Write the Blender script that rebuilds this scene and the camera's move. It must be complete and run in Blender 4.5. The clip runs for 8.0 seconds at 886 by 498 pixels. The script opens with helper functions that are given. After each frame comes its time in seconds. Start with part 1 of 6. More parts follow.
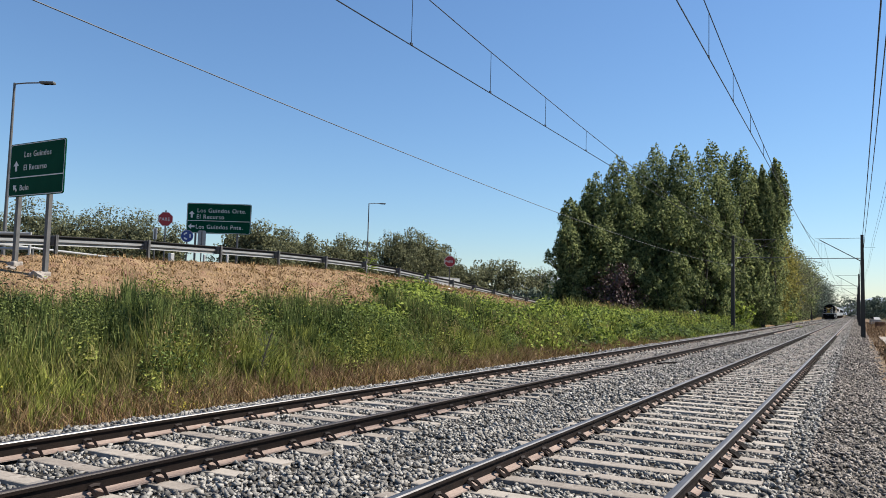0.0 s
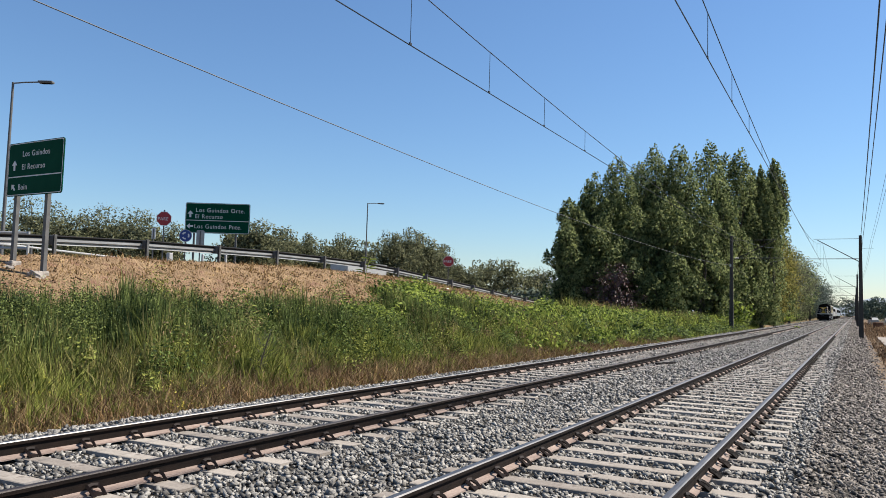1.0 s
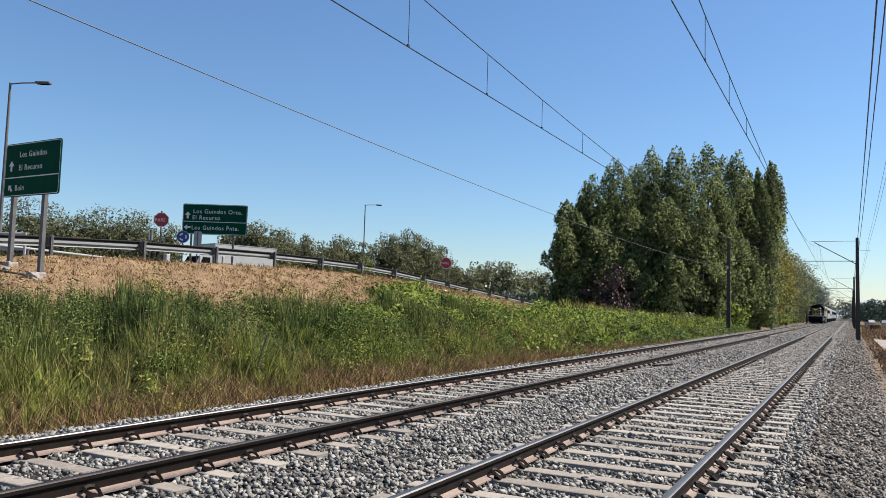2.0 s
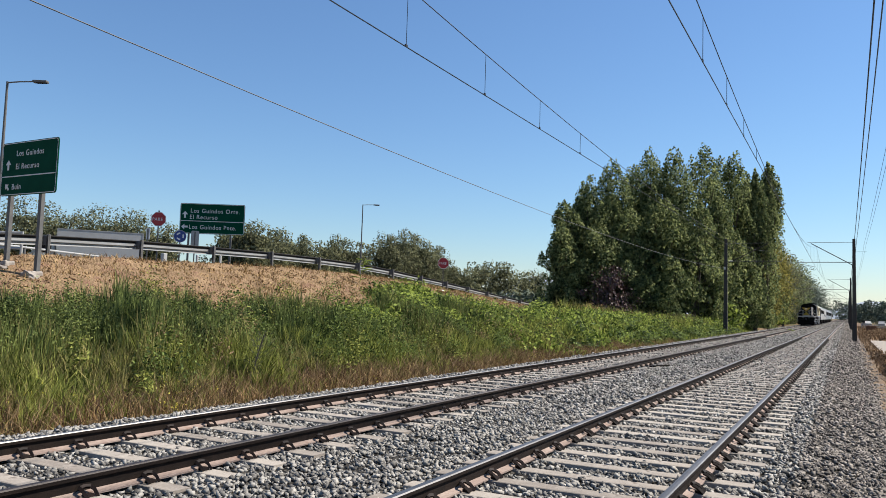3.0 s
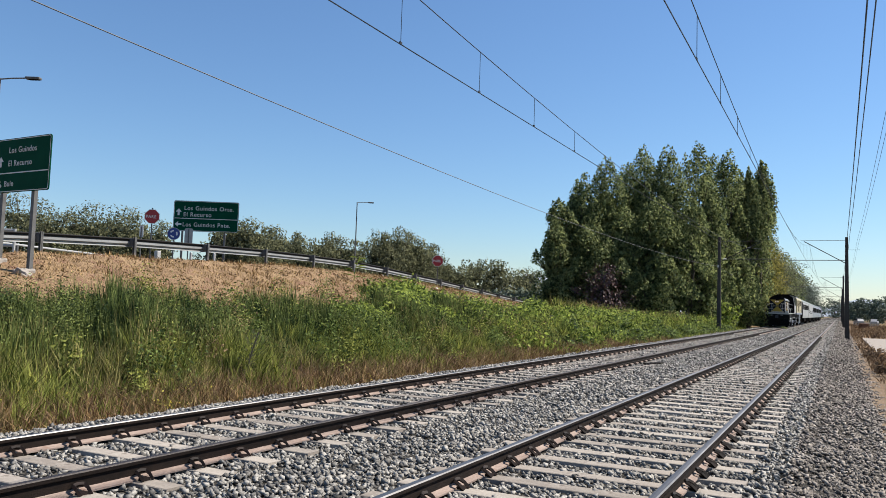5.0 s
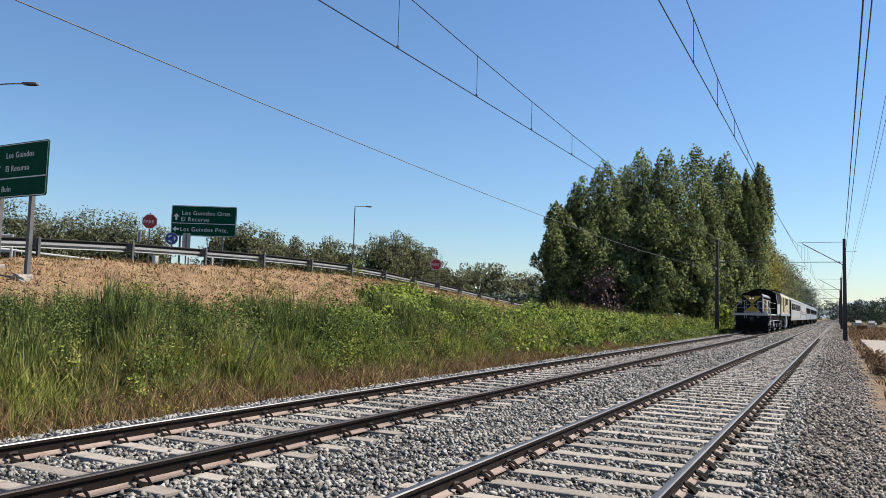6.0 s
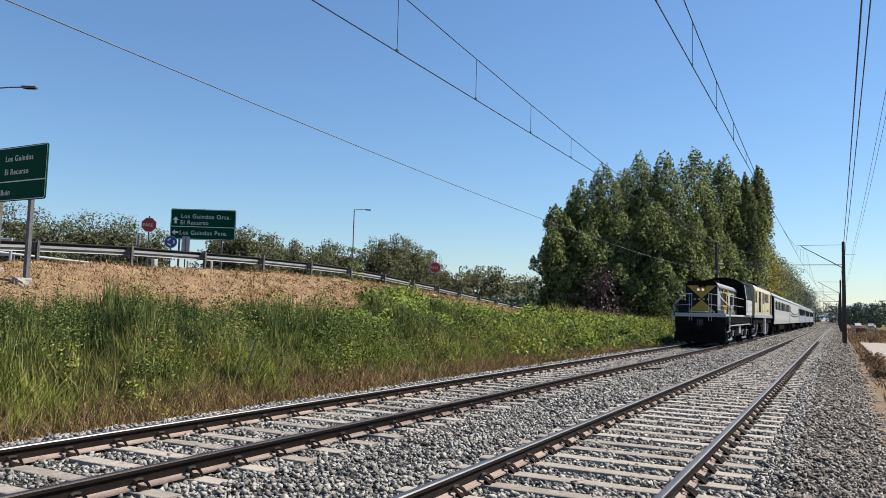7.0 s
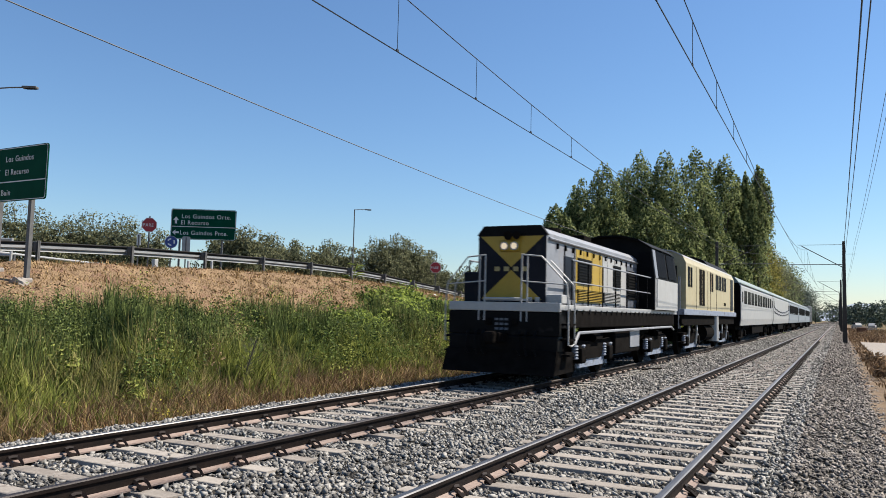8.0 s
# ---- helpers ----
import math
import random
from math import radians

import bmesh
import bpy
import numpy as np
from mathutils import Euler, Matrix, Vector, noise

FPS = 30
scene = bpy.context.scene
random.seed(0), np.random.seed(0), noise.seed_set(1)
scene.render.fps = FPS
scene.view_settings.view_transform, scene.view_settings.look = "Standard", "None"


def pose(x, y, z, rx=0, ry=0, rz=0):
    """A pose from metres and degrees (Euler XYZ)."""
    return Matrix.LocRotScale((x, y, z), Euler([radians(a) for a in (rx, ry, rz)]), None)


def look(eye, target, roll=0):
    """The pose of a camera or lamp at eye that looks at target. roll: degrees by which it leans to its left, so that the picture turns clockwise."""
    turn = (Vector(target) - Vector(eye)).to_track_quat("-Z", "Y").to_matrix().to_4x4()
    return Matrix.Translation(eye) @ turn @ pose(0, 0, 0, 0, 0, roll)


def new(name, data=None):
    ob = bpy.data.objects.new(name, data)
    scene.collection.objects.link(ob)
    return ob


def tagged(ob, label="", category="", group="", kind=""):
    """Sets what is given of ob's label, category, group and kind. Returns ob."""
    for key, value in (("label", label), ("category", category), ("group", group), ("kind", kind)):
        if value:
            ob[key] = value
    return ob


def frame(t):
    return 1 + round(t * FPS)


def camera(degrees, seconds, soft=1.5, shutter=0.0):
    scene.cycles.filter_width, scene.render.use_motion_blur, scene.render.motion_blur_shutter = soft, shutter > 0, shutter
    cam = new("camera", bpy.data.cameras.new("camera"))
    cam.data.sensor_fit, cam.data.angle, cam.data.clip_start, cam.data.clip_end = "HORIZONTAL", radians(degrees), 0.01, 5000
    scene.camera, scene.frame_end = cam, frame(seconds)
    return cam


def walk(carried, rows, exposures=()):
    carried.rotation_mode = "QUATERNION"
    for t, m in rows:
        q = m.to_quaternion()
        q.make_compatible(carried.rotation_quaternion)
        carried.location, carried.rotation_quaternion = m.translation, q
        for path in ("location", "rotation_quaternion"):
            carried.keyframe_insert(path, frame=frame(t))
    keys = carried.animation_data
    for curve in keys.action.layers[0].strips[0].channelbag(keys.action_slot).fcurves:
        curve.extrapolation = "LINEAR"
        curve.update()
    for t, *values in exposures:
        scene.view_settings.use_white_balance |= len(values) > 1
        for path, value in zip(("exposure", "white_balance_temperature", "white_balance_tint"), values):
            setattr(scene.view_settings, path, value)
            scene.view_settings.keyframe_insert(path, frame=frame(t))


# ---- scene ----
EXPO, SUN_E, SKY_S = 0.90, 5.0, 0.074
cam = camera(60.448, 8.0, 0.6, 0.12)
# rows: seconds, heading to the left of the track's line, tilt, lean (degrees)
EYE = (0.0, 0.0, 1.4426)
TURNS = [
    (0.0, 28.523, 4.098, 1.553), (0.5, 28.476, 4.090, 1.581), (1.0, 28.424, 4.101, 1.620), (1.5, 28.321, 4.187, 1.660),
    (3.0, 28.052, 4.244, 1.843), (3.5, 27.873, 4.229, 1.884), (4.0, 27.768, 4.173, 1.890), (4.5, 27.661, 4.045, 1.945),
    (6.0, 27.480, 4.364, 1.588), (6.5, 27.431, 4.543, 1.545), (7.0, 27.435, 4.599, 1.531), (7.5, 27.470, 4.603, 1.530),
    (8.0, 27.461, 4.592, 1.500)]


def aim(yaw, tilt, lean):
    a, b = radians(yaw), radians(tilt)
    way = Vector((-math.sin(a) * math.cos(b), math.cos(a) * math.cos(b), math.sin(b)))
    return look(EYE, Vector(EYE) + 10 * way, lean)


walk(cam, [(t, aim(a, b, c)) for t, a, b, c in TURNS], exposures=[(0.0, EXPO), (8.0, EXPO)])

# ---- daylight ----
SUN_AZ, SUN_EL = 40.0, 49.0      # from +x towards +y, and height
sx, sy = math.cos(radians(SUN_AZ)), math.sin(radians(SUN_AZ))
to_sun = Vector((sx * math.cos(radians(SUN_EL)), sy * math.cos(radians(SUN_EL)), math.sin(radians(SUN_EL))))
lamp = bpy.data.lights.new("sun", "SUN")
lamp.energy, lamp.angle, lamp.color = SUN_E, radians(0.55), (1.0, 0.93, 0.82)
sun = new("sun", lamp)
sun.matrix_world = look(to_sun * 50, (0, 0, 0))
world = bpy.data.worlds.new("sky")
scene.world = world
world.use_nodes = True
wn = world.node_tree.nodes
sky = wn.new("ShaderNodeTexSky")
sky.sky_type, sky.sun_disc = "NISHITA", False
sky.sun_elevation, sky.sun_rotation = radians(SUN_EL), radians(90 - SUN_AZ)
sky.air_density, sky.dust_density, sky.ozone_density = 1.28, 0.1, 9.0
sky.altitude = 300.0
wn["Background"].inputs["Strength"].default_value = SKY_S
world.node_tree.links.new(sky.outputs["Color"], wn["Background"].inputs["Color"])


# ---- materials ----
def surface(name, dark, light, scale=6.0, rough=0.8, metal=0.0, bump=0.0, fine=None, detail=6.0, island=0.0, spots=None, stretch=(1, 1, 1), each=0.0, grit=None, trans=0.0, emit=None, spec=None, ior=None):
    """A procedural surface: two noises mix dark and light; island / each vary it piece by piece; spots: colour, scale, threshold."""
    tone = 0.66 if metal < 0.5 else 0.8
    dark, light = [tone * c for c in dark], [tone * c for c in light]
    m = bpy.data.materials.new(name)
    m.use_nodes = True
    n, l = m.node_tree.nodes, m.node_tree.links
    b = n["Principled BSDF"]
    tc = n.new("ShaderNodeTexCoord")
    mp = n.new("ShaderNodeMapping")
    mp.inputs["Scale"].default_value = stretch
    l.new(tc.outputs["Object"], mp.inputs["Vector"])
    a = n.new("ShaderNodeTexNoise")
    a.inputs["Scale"].default_value, a.inputs["Detail"].default_value = scale, detail
    l.new(mp.outputs[0], a.inputs["Vector"])
    c = n.new("ShaderNodeTexNoise")
    c.inputs["Scale"].default_value, c.inputs["Detail"].default_value = (fine or scale * 9), 4.0
    l.new(mp.outputs[0], c.inputs["Vector"])
    s = n.new("ShaderNodeMath")
    s.operation = "MULTIPLY_ADD"
    s.inputs[1].default_value = 0.4
    l.new(c.outputs["Fac"], s.inputs[0])
    k = n.new("ShaderNodeMath")
    k.operation = "MULTIPLY"
    k.inputs[1].default_value = 0.6
    l.new(a.outputs["Fac"], k.inputs[0])
    l.new(k.outputs[0], s.inputs[2])
    fac = s.outputs[0]
    for amount, node, out in ((island, "ShaderNodeNewGeometry", "Random Per Island"), (each, "ShaderNodeObjectInfo", "Random")):
        if amount:
            g = n.new(node)
            mm = n.new("ShaderNodeMath")
            mm.operation = "MULTIPLY_ADD"
            mm.inputs[1].default_value, mm.inputs[2].default_value = amount, -amount / 2
            l.new(g.outputs[out], mm.inputs[0])
            ad = n.new("ShaderNodeMath")
            l.new(fac, ad.inputs[0])
            l.new(mm.outputs[0], ad.inputs[1])
            fac = ad.outputs[0]
    r = n.new("ShaderNodeValToRGB")
    r.color_ramp.elements[0].position, r.color_ramp.elements[1].position = 0.3, 0.7
    r.color_ramp.elements[0].color, r.color_ramp.elements[1].color = (*dark, 1), (*light, 1)
    l.new(fac, r.inputs[0])
    col = r.outputs[0]
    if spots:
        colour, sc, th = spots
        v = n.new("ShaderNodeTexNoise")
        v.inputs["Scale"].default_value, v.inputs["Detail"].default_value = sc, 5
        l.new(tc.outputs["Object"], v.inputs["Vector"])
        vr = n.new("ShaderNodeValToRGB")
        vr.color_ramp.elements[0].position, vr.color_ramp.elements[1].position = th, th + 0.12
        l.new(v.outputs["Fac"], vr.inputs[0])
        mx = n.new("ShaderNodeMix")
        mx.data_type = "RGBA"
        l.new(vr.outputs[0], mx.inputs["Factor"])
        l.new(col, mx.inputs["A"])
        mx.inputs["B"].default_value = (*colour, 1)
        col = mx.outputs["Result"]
    l.new(col, b.inputs["Base Color"])
    b.inputs["Roughness"].default_value, b.inputs["Metallic"].default_value = rough, metal
    if spec is not None:
        b.inputs["Specular IOR Level"].default_value = spec
    if ior:
        b.inputs["IOR"].default_value = ior
    if emit:
        b.inputs["Emission Color"].default_value, b.inputs["Emission Strength"].default_value = (*emit[0], 1), emit[1]
    if bump or grit:
        bp = n.new("ShaderNodeBump")
        bp.inputs["Strength"].default_value, bp.inputs["Distance"].default_value = (bump or 0.8), (grit[1] if grit else 0.02)
        if grit:
            vo = n.new("ShaderNodeTexVoronoi")
            vo.inputs["Scale"].default_value = grit[0]
            l.new(tc.outputs["Object"], vo.inputs["Vector"])
            l.new(vo.outputs["Distance"], bp.inputs["Height"])
        else:
            l.new(c.outputs["Fac"], bp.inputs["Height"])
        l.new(bp.outputs[0], b.inputs["Normal"])
    if trans:
        t = n.new("ShaderNodeBsdfTranslucent")
        l.new(col, t.inputs["Color"])
        mix = n.new("ShaderNodeMixShader")
        mix.inputs[0].default_value = trans
        l.new(b.outputs[0], mix.inputs[1])
        l.new(t.outputs[0], mix.inputs[2])
        l.new(mix.outputs[0], n["Material Output"].inputs["Surface"])
    return m


M = dict(
    # bed colour darkened to paint in the shade between the loose stones
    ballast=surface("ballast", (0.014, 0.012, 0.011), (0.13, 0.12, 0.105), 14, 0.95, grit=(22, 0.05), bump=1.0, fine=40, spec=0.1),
    stone=surface("stone", (0.11, 0.105, 0.10), (0.50, 0.475, 0.435), 5, 0.9, island=0.42, fine=60, spec=0.2),
    concrete=surface("concrete", (0.29, 0.25, 0.215), (0.50, 0.445, 0.385), 5, 0.9, bump=0.25, each=0.35, spots=((0.15, 0.125, 0.105), 9, 0.60), spec=0.2),
    rust=surface("rust", (0.23, 0.165, 0.14), (0.46, 0.36, 0.31), 9, 0.85, bump=0.3, stretch=(1, 0.25, 1), spots=((0.19, 0.125, 0.10), 5, 0.62), spec=0.2),
    shaded_rust=surface("shaded_rust", (0.008, 0.006, 0.005), (0.028, 0.017, 0.013), 12, 0.85, bump=0.3, spec=0.15),
    railtop=surface("railtop", (0.16, 0.15, 0.145), (0.30, 0.29, 0.285), 4, 0.5, 1.0, stretch=(1, 0.1, 1)),
    dulltop=surface("dulltop", (0.035, 0.026, 0.022), (0.09, 0.068, 0.058), 4, 0.6, 0.2, stretch=(1, 0.1, 1)),
    clip=surface("clip", (0.008, 0.006, 0.005), (0.028, 0.016, 0.013), 40, 0.7, each=0.3, spec=0.2),
    dirt=surface("dirt", (0.15, 0.10, 0.065), (0.32, 0.23, 0.145), 1.2, 0.95, bump=0.5, fine=18, spec=0.1),
    drygrass=surface("drygrass", (0.155, 0.098, 0.058), (0.47, 0.32, 0.185), 1.3, 0.95, bump=0.9, fine=14, grit=(12, 0.05), spots=((0.18, 0.105, 0.07), 1.6, 0.55), spec=0.1),
    field=surface("field", (0.13, 0.095, 0.05), (0.26, 0.19, 0.10), 0.08, 0.95, bump=0.6, fine=3.0, spots=((0.06, 0.075, 0.03), 0.05, 0.55), spec=0.1),
    asphalt=surface("asphalt", (0.16, 0.14, 0.12), (0.26, 0.23, 0.20), 1.5, 0.92, bump=0.3, fine=50),
    galv=surface("galv", (0.30, 0.30, 0.30), (0.52, 0.52, 0.51), 3, 0.45, 0.25, bump=0.05, stretch=(1, 0.3, 1)),
    galv_dull=surface("galv_dull", (0.10, 0.10, 0.10), (0.20, 0.195, 0.19), 5, 0.65, 0.3),
    green=surface("sign_green", (0.002, 0.058, 0.032), (0.004, 0.08, 0.045), 2, 0.6, bump=0.02, spec=0.1, ior=1.25),
    white=surface("white_paint", (0.41, 0.41, 0.405), (0.51, 0.51, 0.50), 2, 0.5, spots=((0.33, 0.32, 0.305), 1.5, 0.58)),
    red=surface("sign_red", (0.38, 0.012, 0.02), (0.48, 0.02, 0.03), 3, 0.4),
    blue=surface("sign_blue", (0.012, 0.04, 0.22), (0.02, 0.06, 0.30), 3, 0.4),
    pole=surface("pole", (0.03, 0.026, 0.022), (0.075, 0.065, 0.055), 4, 0.8, bump=0.2, stretch=(1, 1, 0.2)),
    wire=surface("wire", (0.03, 0.032, 0.036), (0.06, 0.062, 0.066), 5, 0.5, 0.6),
    ceramic=surface("ceramic", (0.55, 0.55, 0.52), (0.7, 0.7, 0.66), 8, 0.3),
    black=surface("black_paint", (0.004, 0.004, 0.004), (0.012, 0.011, 0.011), 3, 0.65, spots=((0.03, 0.026, 0.023), 2.5, 0.62), spec=0.2, ior=1.3),
    navy=surface("navy_paint", (0.004, 0.006, 0.014), (0.009, 0.011, 0.022), 3, 0.5, spots=((0.022, 0.02, 0.022), 2.5, 0.64), spec=0.25, ior=1.35),
    silver=surface("silver_paint", (0.24, 0.25, 0.28), (0.36, 0.37, 0.40), 2, 0.5, spots=((0.18, 0.17, 0.17), 3, 0.6)),
    offwhite=surface("offwhite_paint", (0.46, 0.455, 0.44), (0.58, 0.575, 0.56), 2, 0.5, spots=((0.32, 0.30, 0.28), 3, 0.60)),
    yellow=surface("yellow_paint", (0.44, 0.28, 0.015), (0.56, 0.37, 0.03), 2, 0.5, spots=((0.28, 0.19, 0.03), 3, 0.62)),
    cream=surface("cream_paint", (0.47, 0.40, 0.23), (0.60, 0.52, 0.32), 1.5, 0.55, spots=((0.34, 0.27, 0.15), 2, 0.58)),
    bogie=surface("bogie_paint", (0.20, 0.24, 0.33), (0.36, 0.41, 0.50), 4, 0.7, spots=((0.045, 0.042, 0.045), 4, 0.55)),
    grime=surface("grime", (0.005, 0.0045, 0.0045), (0.020, 0.017, 0.015), 4, 0.95, bump=0.2, spec=0.1, ior=1.2),
    glass=surface("dark_glass", (0.008, 0.008, 0.010), (0.018, 0.017, 0.020), 2, 0.2, spec=0.04, ior=1.05),
    tire=surface("tire", (0.015, 0.015, 0.015), (0.03, 0.03, 0.03), 8, 0.9),
    lamp=surface("headlight", (0.9, 0.85, 0.7), (0.95, 0.9, 0.75), 2, 0.3, emit=((1.0, 0.74, 0.42), 0.3)),
    roofgreen=surface("roof_paint", (0.22, 0.275, 0.26), (0.32, 0.37, 0.35), 2, 0.55, 0.1),
    coachgrey=surface("coach_grey", (0.26, 0.30, 0.34), (0.36, 0.40, 0.44), 2, 0.5),
    bark=surface("bark", (0.05, 0.04, 0.03), (0.15, 0.12, 0.09), 5, 0.9, bump=0.6, stretch=(1, 1, 0.25)),
    poplar=surface("poplar_leaf", (0.075, 0.11, 0.042), (0.44, 0.49, 0.205), 0.35, 0.75, island=0.6, trans=0.5, spec=0.1),
    willow=surface("grey_leaf", (0.085, 0.095, 0.055), (0.34, 0.345, 0.19), 0.3, 0.7, island=0.6, trans=0.42, spec=0.1),
    autumn=surface("autumn_leaf", (0.125, 0.125, 0.032), (0.40, 0.355, 0.10), 0.25, 0.7, island=0.7, trans=0.5, spec=0.1),
    purple=surface("purple_leaf", (0.05, 0.025, 0.025), (0.13, 0.07, 0.06), 0.6, 0.6, island=0.6, trans=0.15),
    # distant leaves: air haze painted in as a paler green
    fargreen=surface("haze_leaf", (0.085, 0.115, 0.085), (0.23, 0.28, 0.20), 0.15, 0.7, island=0.5, spec=0.15),
    # dark spots in grass, vine, horsetail: plant variety plus shaded gaps painted in
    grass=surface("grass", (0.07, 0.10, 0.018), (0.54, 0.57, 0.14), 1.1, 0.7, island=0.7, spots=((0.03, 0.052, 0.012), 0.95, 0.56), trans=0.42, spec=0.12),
    reed=surface("reed", (0.13, 0.12, 0.035), (0.48, 0.42, 0.16), 0.6, 0.8, island=0.8, trans=0.2, spec=0.15),
    straw=surface("straw", (0.19, 0.11, 0.047), (0.58, 0.40, 0.19), 0.7, 0.85, island=0.8, trans=0.1, spec=0.1),
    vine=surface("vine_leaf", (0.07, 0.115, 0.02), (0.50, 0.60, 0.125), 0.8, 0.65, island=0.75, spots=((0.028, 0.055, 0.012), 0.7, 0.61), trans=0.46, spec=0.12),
    darkweed=surface("dark_weed_leaf", (0.028, 0.055, 0.014), (0.26, 0.34, 0.085), 0.5, 0.7, island=0.6, trans=0.32, spec=0.15),
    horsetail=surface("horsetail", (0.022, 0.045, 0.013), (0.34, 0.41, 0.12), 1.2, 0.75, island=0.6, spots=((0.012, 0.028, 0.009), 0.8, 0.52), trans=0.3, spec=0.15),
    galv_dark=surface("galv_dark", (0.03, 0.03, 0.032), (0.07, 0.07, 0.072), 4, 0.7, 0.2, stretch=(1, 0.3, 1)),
    flower=surface("flower", (0.7, 0.7, 0.65), (0.85, 0.85, 0.8), 3, 0.6),
    yflower=surface("yellow_flower", (0.5, 0.42, 0.03), (0.7, 0.6, 0.06), 3, 0.6),
    # blue-grey of the distance haze is put into the hills' base colour
    haze_hill=surface("haze_hill", (0.30, 0.36, 0.43), (0.36, 0.42, 0.49), 0.01, 1.0),
    stone_brown=surface("dusty_stone", (0.085, 0.075, 0.068), (0.40, 0.355, 0.315), 5, 0.9, island=0.42, fine=60, spec=0.2),
    shaded_soil=surface("shaded_soil", (0.035, 0.028, 0.018), (0.085, 0.065, 0.04), 3, 0.95, bump=0.6, fine=20, spec=0.1),
    slate=surface("slate_paint", (0.085, 0.095, 0.12), (0.15, 0.165, 0.20), 3, 0.5, spots=((0.06, 0.06, 0.065), 3, 0.6)),
    dial=surface("tan_paint", (0.42, 0.34, 0.14), (0.52, 0.43, 0.19), 3, 0.6),
    sign_white=surface("sign_white", (0.80, 0.80, 0.79), (0.88, 0.88, 0.87), 3, 0.5),
    clod=surface("clod", (0.14, 0.085, 0.05), (0.40, 0.26, 0.15), 4, 0.95, island=0.6, bump=0.5, fine=20, spec=0.1),
    drybrush=surface("dry_brush", (0.12, 0.073, 0.042), (0.46, 0.31, 0.185), 0.6, 0.9, island=0.7, trans=0.15, spec=0.1),
    orange=surface("old_brick", (0.14, 0.075, 0.05), (0.28, 0.16, 0.10), 3, 0.9, bump=0.3, spec=0.1),
)


# ---- mesh helpers ----
def box(bm, x0, x1, y0, y1, z0, z1, bevel=0.0):
    made = bmesh.ops.create_cube(bm, size=1.0)["verts"]
    for v in made:
        v.co = Vector((x0 + (v.co.x + 0.5) * (x1 - x0), y0 + (v.co.y + 0.5) * (y1 - y0), z0 + (v.co.z + 0.5) * (z1 - z0)))
    if bevel:
        edges = list({e for v in made for e in v.link_edges})
        bmesh.ops.bevel(bm, geom=edges, offset=bevel, segments=2, affect="EDGES", profile=0.5)
    return bm


def rod(bm, p, q, r, r2=None, n=8):
    p, q = Vector(p), Vector(q)
    d = q - p
    m = Matrix.Translation((p + q) / 2) @ d.to_track_quat("Z", "Y").to_matrix().to_4x4()
    bmesh.ops.create_cone(bm, cap_ends=True, segments=n, radius1=r, radius2=r if r2 is None else r2, depth=d.length, matrix=m)
    return bm


def rods(bm, pts, r, n=6):
    for p, q in zip(pts, pts[1:]):
        rod(bm, p, q, r, None, n)
    return bm


def prism(bm, outline, axis, a, b):
    """An outline of (u, v) pushed along axis from a to b. x: (y, z); y: (x, z); z: (x, y)."""
    def at(u, v, w):
        return {"x": (w, u, v), "y": (u, w, v), "z": (u, v, w)}[axis]
    lo = [bm.verts.new(at(u, v, a)) for u, v in outline]
    hi = [bm.verts.new(at(u, v, b)) for u, v in outline]
    bm.faces.new(lo)
    bm.faces.new(hi[::-1])
    for i in range(len(lo)):
        j = (i + 1) % len(lo)
        bm.faces.new((lo[j], lo[i], hi[i], hi[j]))
    bmesh.ops.recalc_face_normals(bm, faces=bm.faces)
    return bm


def solid(name, bm, material, parent=None, label="", smooth=False):
    me = bpy.data.meshes.new(name)
    bm.to_mesh(me)
    bm.free()
    me.materials.append(M[material] if isinstance(material, str) else material)
    if smooth:
        for p in me.polygons:
            p.use_smooth = True
    ob = new(name, me)
    if parent:
        ob.parent = parent
    if label:
        tagged(ob, label)
    return ob


def part(name, bm, material, parent, label="", smooth=False):
    return solid(name, bm, material, parent, label, smooth)


def B():
    return bmesh.new()


def empty(name, x, y, z, rz=0.0):
    ob = new(name)
    ob.matrix_basis = pose(x, y, z, 0, 0, rz)
    return ob


def sheet(name, verts, faces, material, smooth=False):
    """One mesh from arrays: verts (n, 3), faces (m, k)."""
    me = bpy.data.meshes.new(name)
    verts, faces = np.asarray(verts, np.float32), np.asarray(faces, np.int32)
    k = faces.shape[1]
    me.vertices.add(len(verts))
    me.vertices.foreach_set("co", verts.ravel())
    me.loops.add(faces.size)
    me.loops.foreach_set("vertex_index", faces.ravel())
    me.polygons.add(len(faces))
    me.polygons.foreach_set("loop_start", np.arange(len(faces), dtype=np.int32) * k)
    if smooth:
        me.polygons.foreach_set("use_smooth", np.ones(len(faces), bool))
    me.update(calc_edges=True)
    me.materials.append(M[material])
    return new(name, me)


